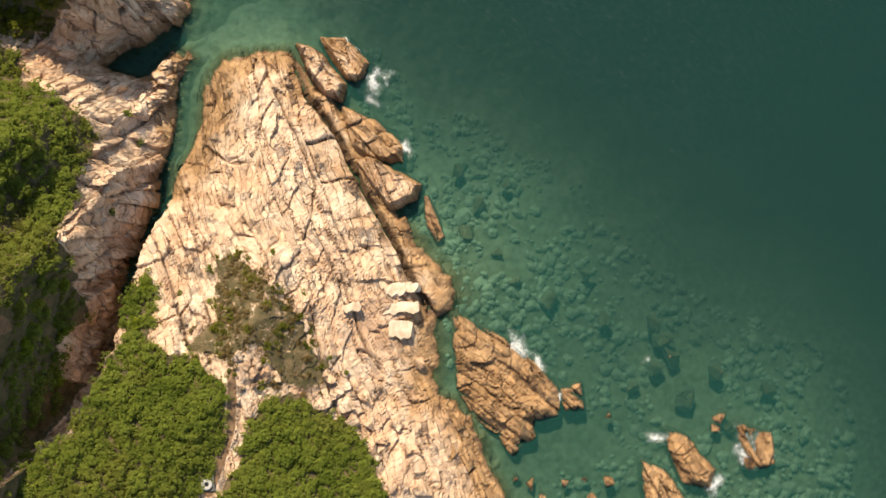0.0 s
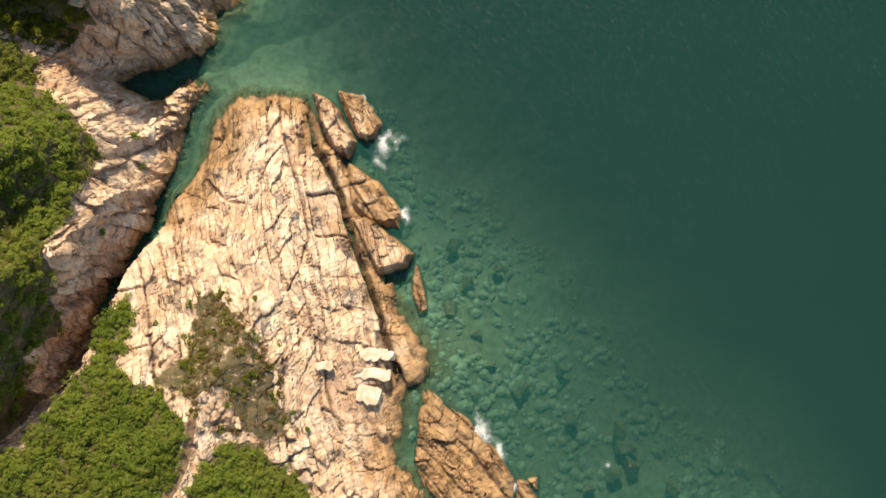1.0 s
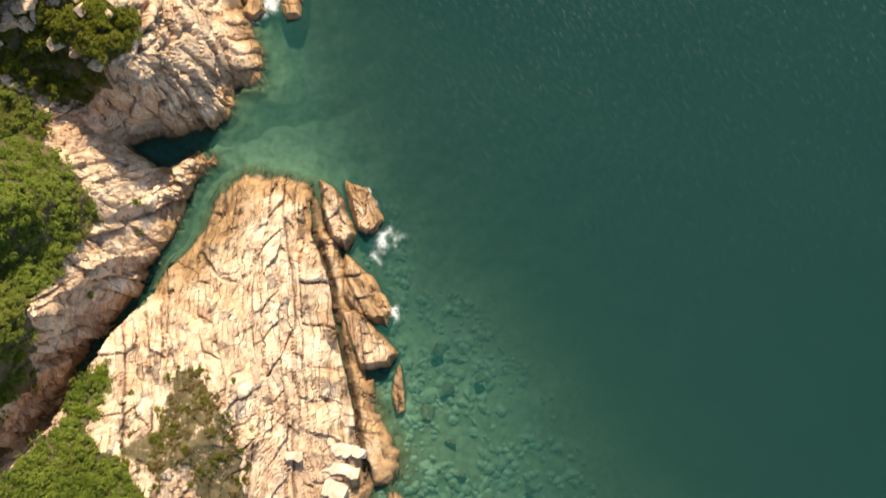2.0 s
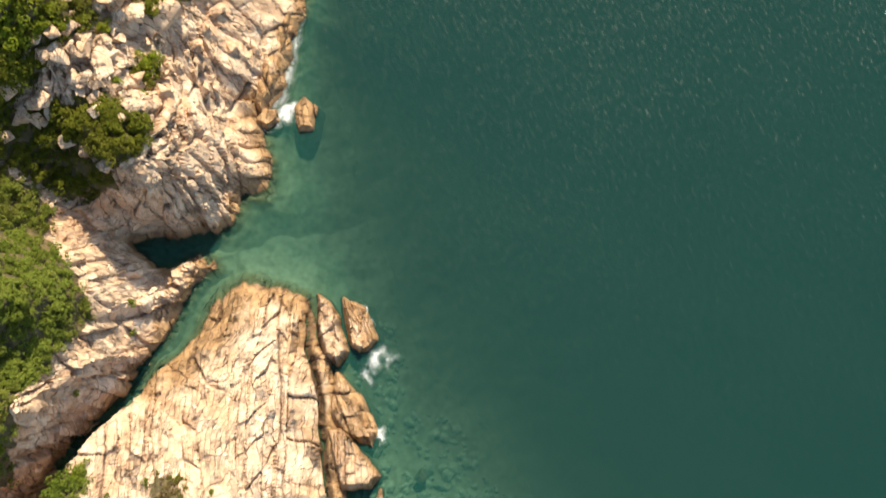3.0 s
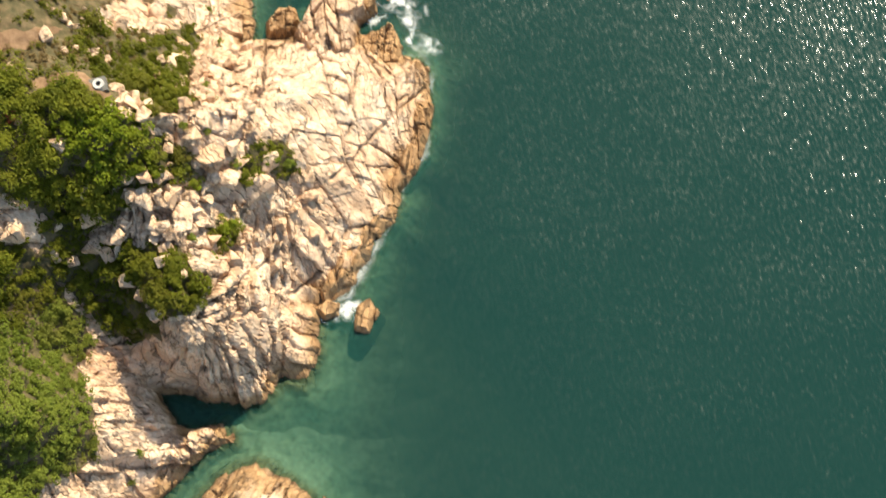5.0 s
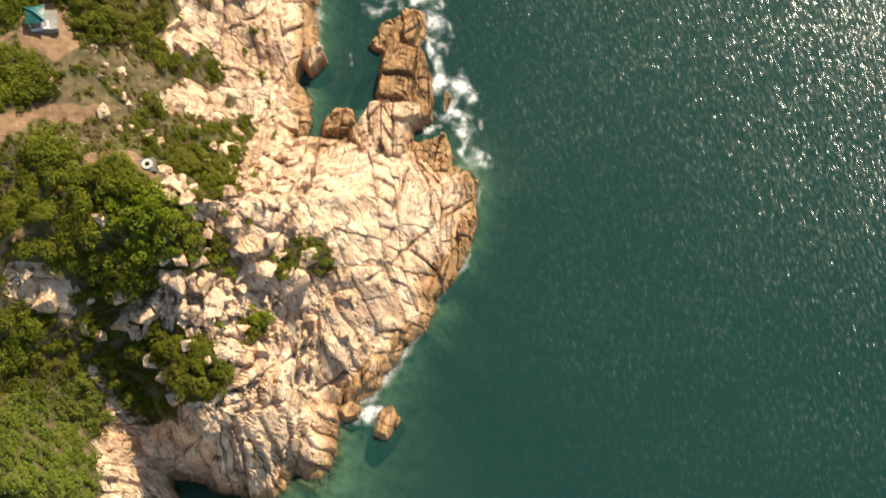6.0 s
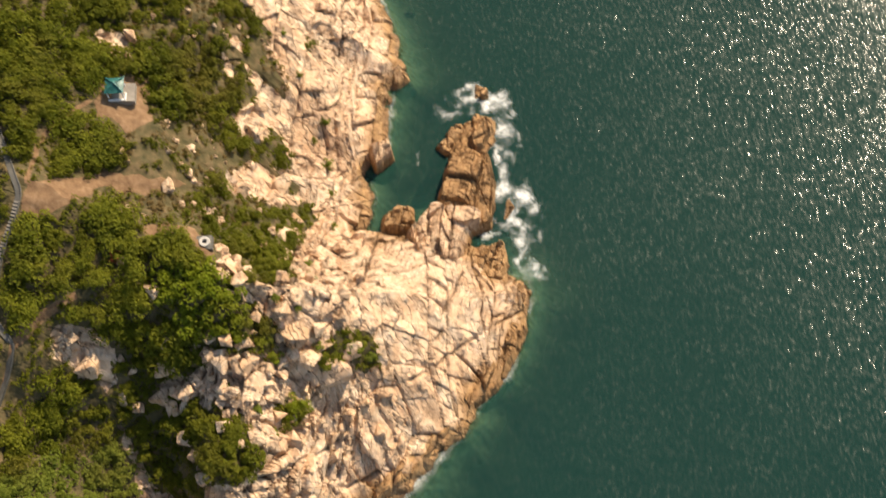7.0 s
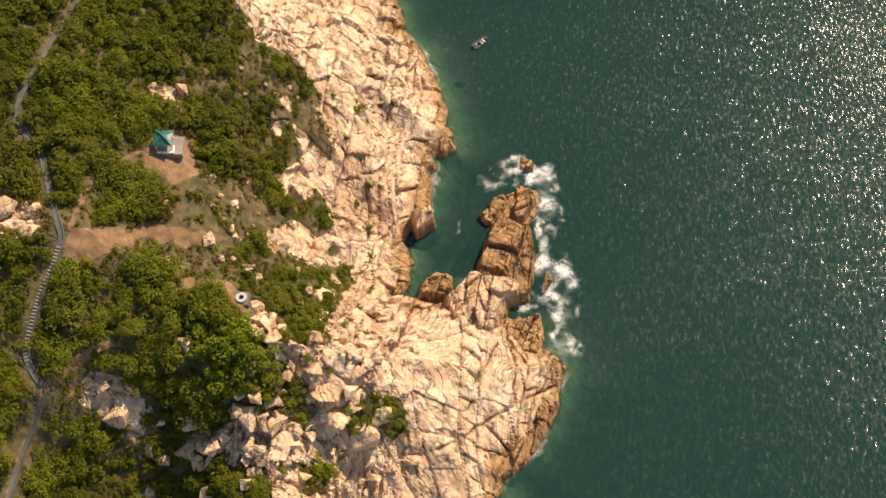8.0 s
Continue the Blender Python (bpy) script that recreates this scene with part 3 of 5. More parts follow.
STAIR = [(-190, 91), (-175.9, 75.1), (-170.0, 68.5), (-164.2, 62.2), (-158.6, 55.1), (-155.8, 53.0), (-152.0, 53.1), (-147.8, 54.1), (-139.8, 52.4), (-131.6, 50.9),
         (-128.3, 50.3), (-125.4, 46.9), (-121.8, 42.2), (-117.7, 38.3), (-115.1, 35.8), (-111.4, 35.5), (-108.5, 36.1), (-106.5, 33.5), (-103.6, 28.8),
         (-99.7, 24.7), (-95.8, 21.7), (-90, 16)]
TRAILS = [([(-129.4, 52.3), (-136.7, 57.5), (-139.5, 61.9), (-141.1, 69.5)], 0.4),
          ([(-108.5, 36.1), (-110.7, 43.1), (-110.5, 48.6)], 0.6),
          ([(-113.5, 65.4), (-110.5, 71.3), (-104.5, 71.7)], 1.1),
          ([(-40.6, -16), (-40.3, -26), (-42.0, -33), (-43.5, -38)], 0.7),
          ([(-78, -9), (-84, -10), (-92, -8)], 2.2)]
CLEARING = [(-128.3, 50.3), (-129.7, 52.9), (-127.4, 58.5), (-126.7, 64.7), (-123.1, 70.0), (-122.3, 76.1), (-119.5, 68.5), (-124.1, 63.3), (-123.4, 58.8),
            (-122.4, 55.5), (-122.8, 52.0), (-124.6, 49.6), (-126.6, 47.6)]
YARD = [(-145.1, 72.3), (-143.6, 81.2), (-133.7, 77.1), (-131.5, 72.0), (-136.4, 70.1), (-138.2, 69.0)]
BARE = [(-132.0, 95.3, 3.6), (-121.4, 91.0, 4.5), (-120.9, 86.0, 2.6), (-144.5, 98.0, 1.5), (-139.5, 102.5, 1.6), (-148.0, 103.0, 1.4), (-116.0, 77.5, 1.5), (-151.0, 80.4, 3.4), (-136.6, 45.2, 4.5), (-104, 44.4, 4.0), (-106.0, 72.0, 2.8), (-101.2, 73.2, 3.2),
        (-38.0, -15.0, 2.6), (-82.0, -17.5, 2.6)]


def nearest_of(polys, x, y):
    best = np.full(x.shape, -99.0)
    for p in polys.values():
        best = np.maximum(best, outline_distance(x, y, p))
    return best


def cover(x, y):
    """How far inside green growth, dry growth and trodden earth a place lies, in metres."""
    wx, wy = x + 2.5 * fbm(x, y, 6, 201, 4), y + 2.5 * fbm(x, y, 6, 211, 4)
    earth = np.maximum(outline_distance(wx, wy, CLEARING), outline_distance(wx, wy, YARD))
    for line, half in TRAILS + [(STAIR, 0.35)]:
        earth = np.maximum(earth, half - line_distance(x, y, line)[0])
    green, dry = nearest_of(GROWTH, wx, wy), nearest_of(DRY_GROWTH, wx, wy)
    green = np.where(dry > 0, np.minimum(green, 1.2 - 0.5 * dry + 9.0 * fbm(x, y, 7, 221, 3)), green)
    for cx, cy, r in BARE:
        away = np.hypot(wx - cx, wy - cy) - r
        green, dry = np.minimum(green, away), np.minimum(dry, away)
    return np.minimum(green, -earth - 0.4), np.minimum(dry, -earth - 0.3), earth, np.maximum(green, dry - 0.3)


def height(x, y):
    return landform(np.array([float(x)]), np.array([float(y)]))[0][0]


def sheet(name, xs, ys, z, material, attributes=None, smooth=False, out=None):
    """A mesh over the grid xs, ys with the heights z, pushed out by that much square to the slope."""
    gx, gy = np.meshgrid(xs, ys)
    n, m = len(xs), len(ys)
    if out is not None:
        sy_, sx_ = np.gradient(z, ys, xs)
        size = np.sqrt(1 + sx_ ** 2 + sy_ ** 2)
        gx, gy, z = gx - out * sx_ / size, gy - out * sy_ / size, z + out / size
    co = np.stack([gx, gy, z], -1).reshape(-1, 3)
    i = np.arange(n * m).reshape(m, n)
    quads = np.stack([i[:-1, :-1], i[:-1, 1:], i[1:, 1:], i[1:, :-1]], -1).reshape(-1, 4)
    return raw_mesh(name, co, quads, material, attributes, smooth)


def raw_mesh(name, co, faces, material, attributes=None, smooth=False):
    me = bpy.data.meshes.new(name)
    me.vertices.add(len(co))
    me.vertices.foreach_set("co", np.asarray(co, np.float32).ravel())
    k = faces.shape[1]
    me.loops.add(faces.size)
    me.loops.foreach_set("vertex_index", faces.astype(np.int32).ravel())
    me.polygons.add(len(faces))
    me.polygons.foreach_set("loop_start", np.arange(0, faces.size, k, dtype=np.int32))
    me.polygons.foreach_set("loop_total", np.full(len(faces), k, np.int32))
    me.polygons.foreach_set("use_smooth", np.full(len(faces), smooth))
    for key, values in (attributes or {}).items():
        me.attributes.new(key, "FLOAT", "POINT").data.foreach_set("value", np.asarray(values, np.float32).ravel())
    me.materials.append(material)
    me.update(calc_edges=True)
    return me


def spaced(lo, hi, gap, far):
    core = np.arange(lo, hi + gap / 2, gap)
    out, stride = [], gap
    while sum(out) < far:
        stride *= 1.35
        out.append(stride)
    tail = np.cumsum(out)
    return np.concatenate([lo - tail[::-1], core, core[-1] + tail])


# -- ground and sea --
xs, ys = spaced(-198, 16, 0.29, 2600), spaced(-48, 156, 0.29, 2600)
gx, gy = np.meshgrid(xs, ys)
gz, gd = landform(gx, gy)
green, dry, earth, planted_in = cover(gx, gy)
on_hill = 1 - on_slab(gx, gy)
grown = np.maximum(step(-1.0, 1.0, green), (0.60 + 0.30 * on_hill) * step(-1.0, 1.5, dry))
grown = np.maximum(grown, step(-0.5, 1.0, np.where(on_hill > 0.5, planted_in, green)))
grown = np.maximum(grown, on_hill * step(-2.2, -1.2, earth) * step(1.5, 0.5, np.abs(earth)) * step(10, 20, gd))
trodden = step(-0.6, 0.6, earth)
rocky = step(-1.5, 1.5, gd) * (1 - 0.9 * grown) * (1 - 0.97 * trodden)
near = 1 - step(150, 300, np.hypot(gx + 80, gy - 50))
strength = rocky * (0.35 + 0.65 * step(-2, 3, gd)) * near
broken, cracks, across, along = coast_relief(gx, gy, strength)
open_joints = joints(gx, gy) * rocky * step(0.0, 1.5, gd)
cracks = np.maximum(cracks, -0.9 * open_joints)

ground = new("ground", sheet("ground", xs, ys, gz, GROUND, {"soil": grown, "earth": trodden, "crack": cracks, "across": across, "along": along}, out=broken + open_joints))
tagged(ground, "jointed cream and pink granite coast with soil and earth trails", "rocky coast", kind="structure")

wx_, wy_ = spaced(-205, 90, 1.5, 3500), spaced(-52, 200, 1.5, 3500)
sx, sy = np.meshgrid(wx_, wy_)
sea_depth = np.clip(-landform(sx, sy)[0], 0, 40)
water = new("water", sheet("water", wx_, wy_, np.zeros(sx.shape), WATER, {"depth": sea_depth}, True))
water.visible_shadow = False
tagged(water, "clear green sea water with sparkling ripples", "sea", kind="structure")


# -- builders --
def thing(name, m, label, category, group="", kind=""):
    ob = new(name)
    ob.matrix_world = m
    return tagged(ob, label, category, group, kind)


def part(name, bm, material, parent, label=""):
    me = bpy.data.meshes.new(name)
    bm.to_mesh(me)
    bm.free()
    me.materials.append(material)
    ob = new(name, me)
    ob.parent = parent
    return tagged(ob, label)


def box(bm, x0, y0, z0, x1, y1, z1, bevel=0.0):
    made = bmesh.ops.create_cube(bm, size=1, matrix=Matrix.Translation(((x0 + x1) / 2, (y0 + y1) / 2, (z0 + z1) / 2)) @ Matrix.Diagonal((x1 - x0, y1 - y0, z1 - z0, 1)))
    if bevel:
        bmesh.ops.bevel(bm, geom=list({e for v in made["verts"] for e in v.link_edges}), offset=bevel, segments=2, affect="EDGES")


def boulder_mesh(seed):
    """An angular granite boulder of radius about 1, its edges worn."""
    rng = np.random.default_rng(seed)
    bm = bmesh.new()
    pts = rng.normal(size=(11, 3))
    pts /= np.linalg.norm(pts, axis=1)[:, None]
    pts *= rng.uniform(0.7, 1.2, (11, 1))
    for p in pts:
        bm.verts.new(p)
    made = bmesh.ops.convex_hull(bm, input=bm.verts[:])
    bmesh.ops.delete(bm, geom=list({g for g in made["geom_interior"] + made["geom_unused"] if isinstance(g, bmesh.types.BMVert)}), context="VERTS")
    bmesh.ops.dissolve_limit(bm, angle_limit=radians(14), verts=bm.verts[:], edges=bm.edges[:])
    bmesh.ops.bevel(bm, geom=bm.edges[:], offset=0.05, segments=1, affect="EDGES")
    bmesh.ops.triangulate(bm, faces=bm.faces[:])
    me = bpy.data.meshes.new("boulder")
    bm.to_mesh(me)
    bm.free()
    me.materials.append(BOULDER_GRANITE)
    return me


BOULDERS = [boulder_mesh(300 + k) for k in range(14)]


def boulder(x, y, size, rng, label, group, z=None, name="boulder", flat=0.6, turn=None, long=1.0):
    ob = new(name, BOULDERS[int(rng.integers(len(BOULDERS)))])
    base = height(x, y) if z is None else z
    ob.matrix_world = (Matrix.Translation((x, y, base + size * flat * 0.35)) @ Euler((rng.uniform(-0.25, 0.25), rng.uniform(-0.25, 0.25), rng.uniform(0, 6.28) if turn is None else turn)).to_matrix().to_4x4()
                       @ Matrix.Diagonal((size * long, size * rng.uniform(0.75, 1.0) / long ** 0.5, size * flat, 1)))
    return tagged(ob, label, "boulder", group)


def outcrop(name, outline, top, label, seed, steep=2.0, gap=0.3, rough=1.0, category="rock", brown=True, size=1.05):
    """A rock standing out of the sea over its outline."""
    pts = np.array(outline, float)
    lo, hi = pts.min(0) - 2.5, pts.max(0) + 2.5
    ox, oy = np.arange(lo[0], hi[0], gap), np.arange(lo[1], hi[1], gap)
    qx, qy = np.meshgrid(ox, oy)
    d = outline_distance(qx + 0.5 * fbm(qx, qy, 3, seed, 3), qy + 0.5 * fbm(qx, qy, 3, seed + 9, 3), outline)
    d = d + 0.4
    mx, my = pts.mean(0)
    reach = np.hypot(*(hi - lo)) / 2
    z = np.maximum(d, 0) * steep * 1.1
    # worn planes that cut the top
    for k, (way, fall) in enumerate(((200, 0.30), (330, 0.55), (75, 0.5), (150, 0.6))):
        w = radians(way + 40 * math.sin(seed + 5 * k))
        z = np.minimum(z, top * (0.88 + 0.09 * k) + top * fall * ((qx - mx) * math.cos(w) + (qy - my) * math.sin(w)) / reach)
    z = np.where(d > 0, np.maximum(z, 0.15 * np.minimum(d, 1)), d * 5)
    turn = math.degrees(math.atan2(hi[1] - lo[1], hi[0] - lo[0]))
    broken, cracks, across, along = relief(qx + 3.7 * seed, qy - 2.9 * seed, (0.45 + 0.5 * rough) * step(-1.5, 1.0, d), turn * 0.3 + 10 + seed % 31, 0.72 * size, 1.8)
    z = z + broken
    keep = d > -1.2
    i = np.arange(qx.size).reshape(qx.shape)
    quads = np.stack([i[:-1, :-1], i[:-1, 1:], i[1:, 1:], i[1:, :-1]], -1).reshape(-1, 4)
    quads = quads[keep.ravel()[quads].all(1)]
    used, faces = np.unique(quads, return_inverse=True)
    co = np.stack([qx, qy, z], -1).reshape(-1, 3)[used]
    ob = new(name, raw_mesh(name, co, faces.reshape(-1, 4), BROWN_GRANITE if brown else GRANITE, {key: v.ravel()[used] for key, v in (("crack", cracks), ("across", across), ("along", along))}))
    return tagged(ob, label, category)


# -- rocks in and beside the sea --
BROWN = "orange-brown weathered granite rock standing in shallow sea"
outcrop("sea_rock", [(-1.2, -3.4), (4.0, -5.5), (9.6, -7.9), (16.4, -13.4), (19.3, -16.5), (19.6, -21.4), (14.8, -22.8), (15.5, -26.0), (11.3, -28.9), (8.4, -25.3),
                     (3.9, -22.3), (0.9, -17.6), (-0.4, -11.2)], 3.0, "large triangular orange-brown granite rock standing in shallow sea", 401, 0.9)
outcrop("sea_rock", [(-34.6, 47.3), (-30.9, 46.2), (-25.0, 40.1), (-25.3, 36.7), (-28.7, 37.4), (-32.3, 41.9)], 4.2, "long split tan granite rock at the slab's tip", 411, 3.0, 0.25, 0.6, brown=False)
outcrop("sea_rock", [(-30.0, 48.9), (-25.5, 48.9), (-20.8, 44.2), (-21.8, 41.4), (-24.5, 41.2), (-27.5, 44.4)], 3.0, "narrow tan granite rock washed by foam", 421, 2.5, 0.25, 0.6, brown=False)
outcrop("sea_rock", [(-25.2, 35.6), (-19.1, 33.5), (-13.1, 28.8), (-12.9, 25.8), (-18.6, 25.5), (-23.0, 27.8)], 2.4, "low tan granite rock against the slab's foot", 431, 1.6, 0.25, 0.5, brown=False)
outcrop("sea_rock", [(-22.0, 25.2), (-19.3, 26.4), (-9.3, 21.1), (-10.0, 18.9), (-14.7, 16.1), (-17.5, 18.8)], 4.0, "smooth wedge of tan granite leaning on the slab", 441, 2.8, 0.25, 0.35, brown=False)
outcrop("sea_rock", [(-14.5, 13.5), (-11.9, 14.9), (-10.7, 12.2), (-12.7, 10.9)], 2.0, "small tan granite block at the water's edge", 451, 2.0, 0.2, 0.4, brown=False)
outcrop("sea_rock", [(-8.1, 19.0), (-6.0, 15.8), (-4.1, 11.5), (-5.1, 10.4), (-6.9, 13.5)], 0.5, "low wet brown rock awash", 461, 1.0, 0.2, 0.4)
outcrop("sea_rock", [(-4.1, -19.0), (-0.5, -20.9), (2.6, -23.1), (5.4, -29.2), (10.2, -37.6), (12, -46), (0.5, -44), (-3.2, -29.3)], 3.0, "broken orange-brown granite shelf at the shore", 471, 1.0, 0.3, 0.9)
outcrop("sea_rock", [(20.4, -16.5), (23.6, -15.7), (24.4, -19.5), (21.2, -20.2)], 0.9, "small brown rock awash beside a larger one", 481, 1.2, 0.2, 0.5)
outcrop("sea_rock", [(40.8, -23.0), (44.6, -24.2), (50.0, -30.3), (49.4, -33.1), (44.5, -32.3), (42.1, -28.1)], 2.4, "upright brown granite rock with foam round it", 491, 1.6, 0.22, 0.6)
outcrop("sea_rock", [(36.6, -29.5), (41.5, -31.5), (45.5, -36.5), (46, -42), (40, -42), (37.5, -36)], 1.4, BROWN, 501, 1.0, 0.25, 0.6)
outcrop("sea_rock", [(54.5, -21.5), (60.5, -22.5), (61.5, -28), (56, -29)], 0.5, "flat brown rock washed over by swirling foam", 511, 0.8, 0.25, 0.5)
outcrop("sea_rock", [(-116.9, 133.8), (-117.4, 136.1), (-113.2, 137.7), (-110.4, 139.4), (-104.4, 136.4), (-99.5, 132.5), (-96.3, 129.0), (-98, 122), (-105.5, 118.5), (-107.1, 122.7), (-110.6, 126.5),
                     (-113.2, 129.5)], 4.6, "long split brown granite spit beaten by surf", 521, 3.4, 0.2, 1.5, size=1.5)
outcrop("sea_rock", [(-119.6, 131.5), (-121.8, 138.5), (-120.6, 144.0), (-117.6, 146.4), (-114.0, 143.6), (-111.6, 138.8), (-109.6, 135.6)], 1.7, "low dark wet rock joining the blocks of the spit", 533, 2.0, 0.22, 1.0)
outcrop("sea_rock", [(-118.0, 140.1), (-118.9, 143.1), (-117.6, 145.5), (-115.2, 143.9), (-113.3, 139.6), (-113.2, 137.3), (-115.4, 137.5)], 4.2, "narrow brown granite block at the spit's tip", 525, 4.0, 0.2, 1.2)
outcrop("sea_rock", [(-121.3, 135.4), (-122.1, 137.3), (-121.2, 139.3), (-119.2, 138.1), (-117.6, 135.0), (-117.7, 133.1)], 2.2, "dark wet rock beside the spit's tip", 527, 3.0, 0.2, 0.8)
outcrop("sea_rock", [(-104.8, 113.0), (-107.9, 121.0), (-102.2, 128.4), (-98.7, 130.0), (-96.8, 127.3), (-97.3, 124.8), (-95.2, 122.6), (-91.6, 117.6), (-97.3, 110.7)], 6.2,
        "pale pink jointed granite shoulder behind the spit", 523, 3.0, 0.25, 1.2, brown=False)
outcrop("sea_rock", [(-128.5, 148.8), (-126.2, 150.2), (-123.6, 148.6), (-125.8, 146.6)], 1.2, "dark rock drowned in surf", 529, 1.6, 0.22, 0.6)
outcrop("sea_rock", [(-97.3, 122.4), (-94.4, 123.6), (-91.8, 129.0), (-86.6, 126.8), (-84.6, 123.2), (-89.2, 115.8)], 3.0, "brown cracked granite ledge beaten by surf", 531, 2.4, 0.22, 1.1)
outcrop("sea_rock", [(-97.3, 130.9), (-100.0, 134.4), (-99.9, 136.9), (-97.4, 136.4), (-96.2, 133.5)], 1.0, "dark wet rock in the surf", 535, 1.6, 0.2, 0.8)
outcrop("sea_rock", [(-108.9, 109.3), (-111.8, 111.8), (-112.2, 115.6), (-109.9, 118.3), (-106.5, 116.4), (-105.4, 114.3)], 3.2, "reddish granite rock at the head of the inlet", 541, 2.2, 0.25, 0.7)
outcrop("sea_rock", [(-126.7, 118.3), (-125.9, 123.3), (-122.4, 121.7), (-122.5, 117.4)], 5.5, "square granite block overhanging the inlet", 551, 7.0, 0.25, 0.3, brown=False)
outcrop("sea_rock", [(-60.7, 73.2), (-61.0, 76.0), (-58.6, 77.0), (-57.1, 75.0), (-58.4, 73.0)], 1.8, "small tan rock beside a foaming gap", 561, 2.0, 0.2, 0.5)
outcrop("sea_rock", [(-52.7, 75.4), (-55.0, 78.8), (-54.6, 81.6), (-51.7, 80.6), (-50.5, 76.6)], 1.8, "small brown rock standing off the shore", 571, 1.6, 0.2, 0.6)
outcrop("sea_rock", [(-60.6, 75.2), (-60.2, 79), (-60.7, 84.5), (-62.7, 91), (-63.9, 96), (-66.4, 95.5), (-65.9, 90), (-64.2, 84), (-63.8, 79), (-63.2, 76)], 3.6,
        "long brown wave-worn granite ledge under the headland", 573, 2.6, 0.25, 0.9)
outcrop("sea_rock", [(-64.8, 100.5), (-66.0, 108), (-69.6, 115.5), (-73, 121.3), (-75.8, 119.4), (-72.6, 113.6), (-69.2, 107), (-67.8, 101)], 3.4,
        "brown granite ledge with a wet foot along the headland", 577, 2.6, 0.25, 0.9)
rng = np.random.default_rng(5)
for x, y, s in [(37.2, -2.6, 2.4), (38.6, -5.8, 3.0), (41.8, -9.0, 2.8), (38.2, -11.5, 2.2), (49.6, -11.1, 2.2), (60.1, -14.2, 2.3), (44.5, -16.3, 3.2), (53.5, -21.0, 2.2), (34.0, -15.0, 2.0), (2.7, 17.9, 1.9), (-0.3, 12.8, 2.1),
                (17.4, 0.1, 2.4), (-2.1, 24.8, 1.7), (6.5, 9.0, 1.6), (10.4, 4.0, 1.7), (24.0, 6.0, 2.0), (27.5, -2.5, 1.9), (7.5, 22.5, 1.5)]:
    boulder(x, y, s, rng, "drowned brown rock just under the sea surface", "drowned rocks", z=-0.75 - 0.85 * s * 0.6, name="sea_rock")
for x, y, s in [(50.9, -19.6, 1.9), (49.6, -22.0, 1.4), (29.6, -20.8, 1.0), (15.4, -34.6, 1.7), (21.9, -34.2, 1.3), (25.7, -33.4, 1.0), (30.0, -33.2, 1.6), (27.5, -37, 1.4),
                (17.5, -37.5, 1.8), (12.4, -33.6, 1.1)]:
    boulder(x, y, s, rng, "small brown rock breaking the sea surface", "shallow rocks", z=-0.5, name="sea_rock")

# -- stepped ledges on the slab --
def ledge(x, y, long, deep, tall, turn, seed, label):
    """A thick split slab of granite with a broken lip."""
    rng = np.random.default_rng(seed)
    bm = bmesh.new()
    box(bm, -long / 2, -deep / 2, -tall, long / 2, deep / 2, tall * 0.5)
    bmesh.ops.subdivide_edges(bm, edges=[e for e in bm.edges if abs(e.verts[0].co.x - e.verts[1].co.x) > 0.5], cuts=5)
    for v in bm.verts:
        lip = v.co.y < 0
        v.co.y *= 1 - 0.25 * (2 * abs(v.co.x) / long) ** 2
        v.co.y += rng.uniform(-0.45, 0.45) * (1.0 if lip else 0.6)
        v.co.z += rng.uniform(-0.16, 0.16) + (0.10 if lip else -0.45) * (v.co.z > 0)
        v.co.x += rng.uniform(-0.35, 0.35)
    bmesh.ops.triangulate(bm, faces=bm.faces[:])
    bmesh.ops.bevel(bm, geom=[e for e in bm.edges if e.calc_face_angle(0) > 0.6], offset=0.05, segments=1, affect="EDGES")
    me = bpy.data.meshes.new("rock_ledge")
    bm.to_mesh(me)
    bm.free()
    me.materials.append(BLEACHED)
    ob = new("rock_ledge", me)
    ob.matrix_world = pose(x, y, height(x, y) + tall * 0.4, 0, 0, turn)
    tagged(ob, label, "rock ledge", "slab ledges")


ledge(-12.6, 0.9, 4.2, 2.2, 0.7, 14, 11, "bleached granite ledge stepping down the slab")
ledge(-11.4, -2.6, 6.6, 2.2, 1.3, 8, 12, "nearly white granite ledge over a dark undercut")
ledge(-11.2, -6.6, 4.8, 3.2, 1.2, 2, 13, "bleached split granite ledge on the slab")
ledge(-9.4, 1.6, 2.6, 1.6, 0.9, 3, 16, "short tan granite ledge at the slab edge")
ledge(-20.3, -3.0, 3.4, 1.4, 0.7, 20, 14, "short tan granite ledge over a shadowed notch")

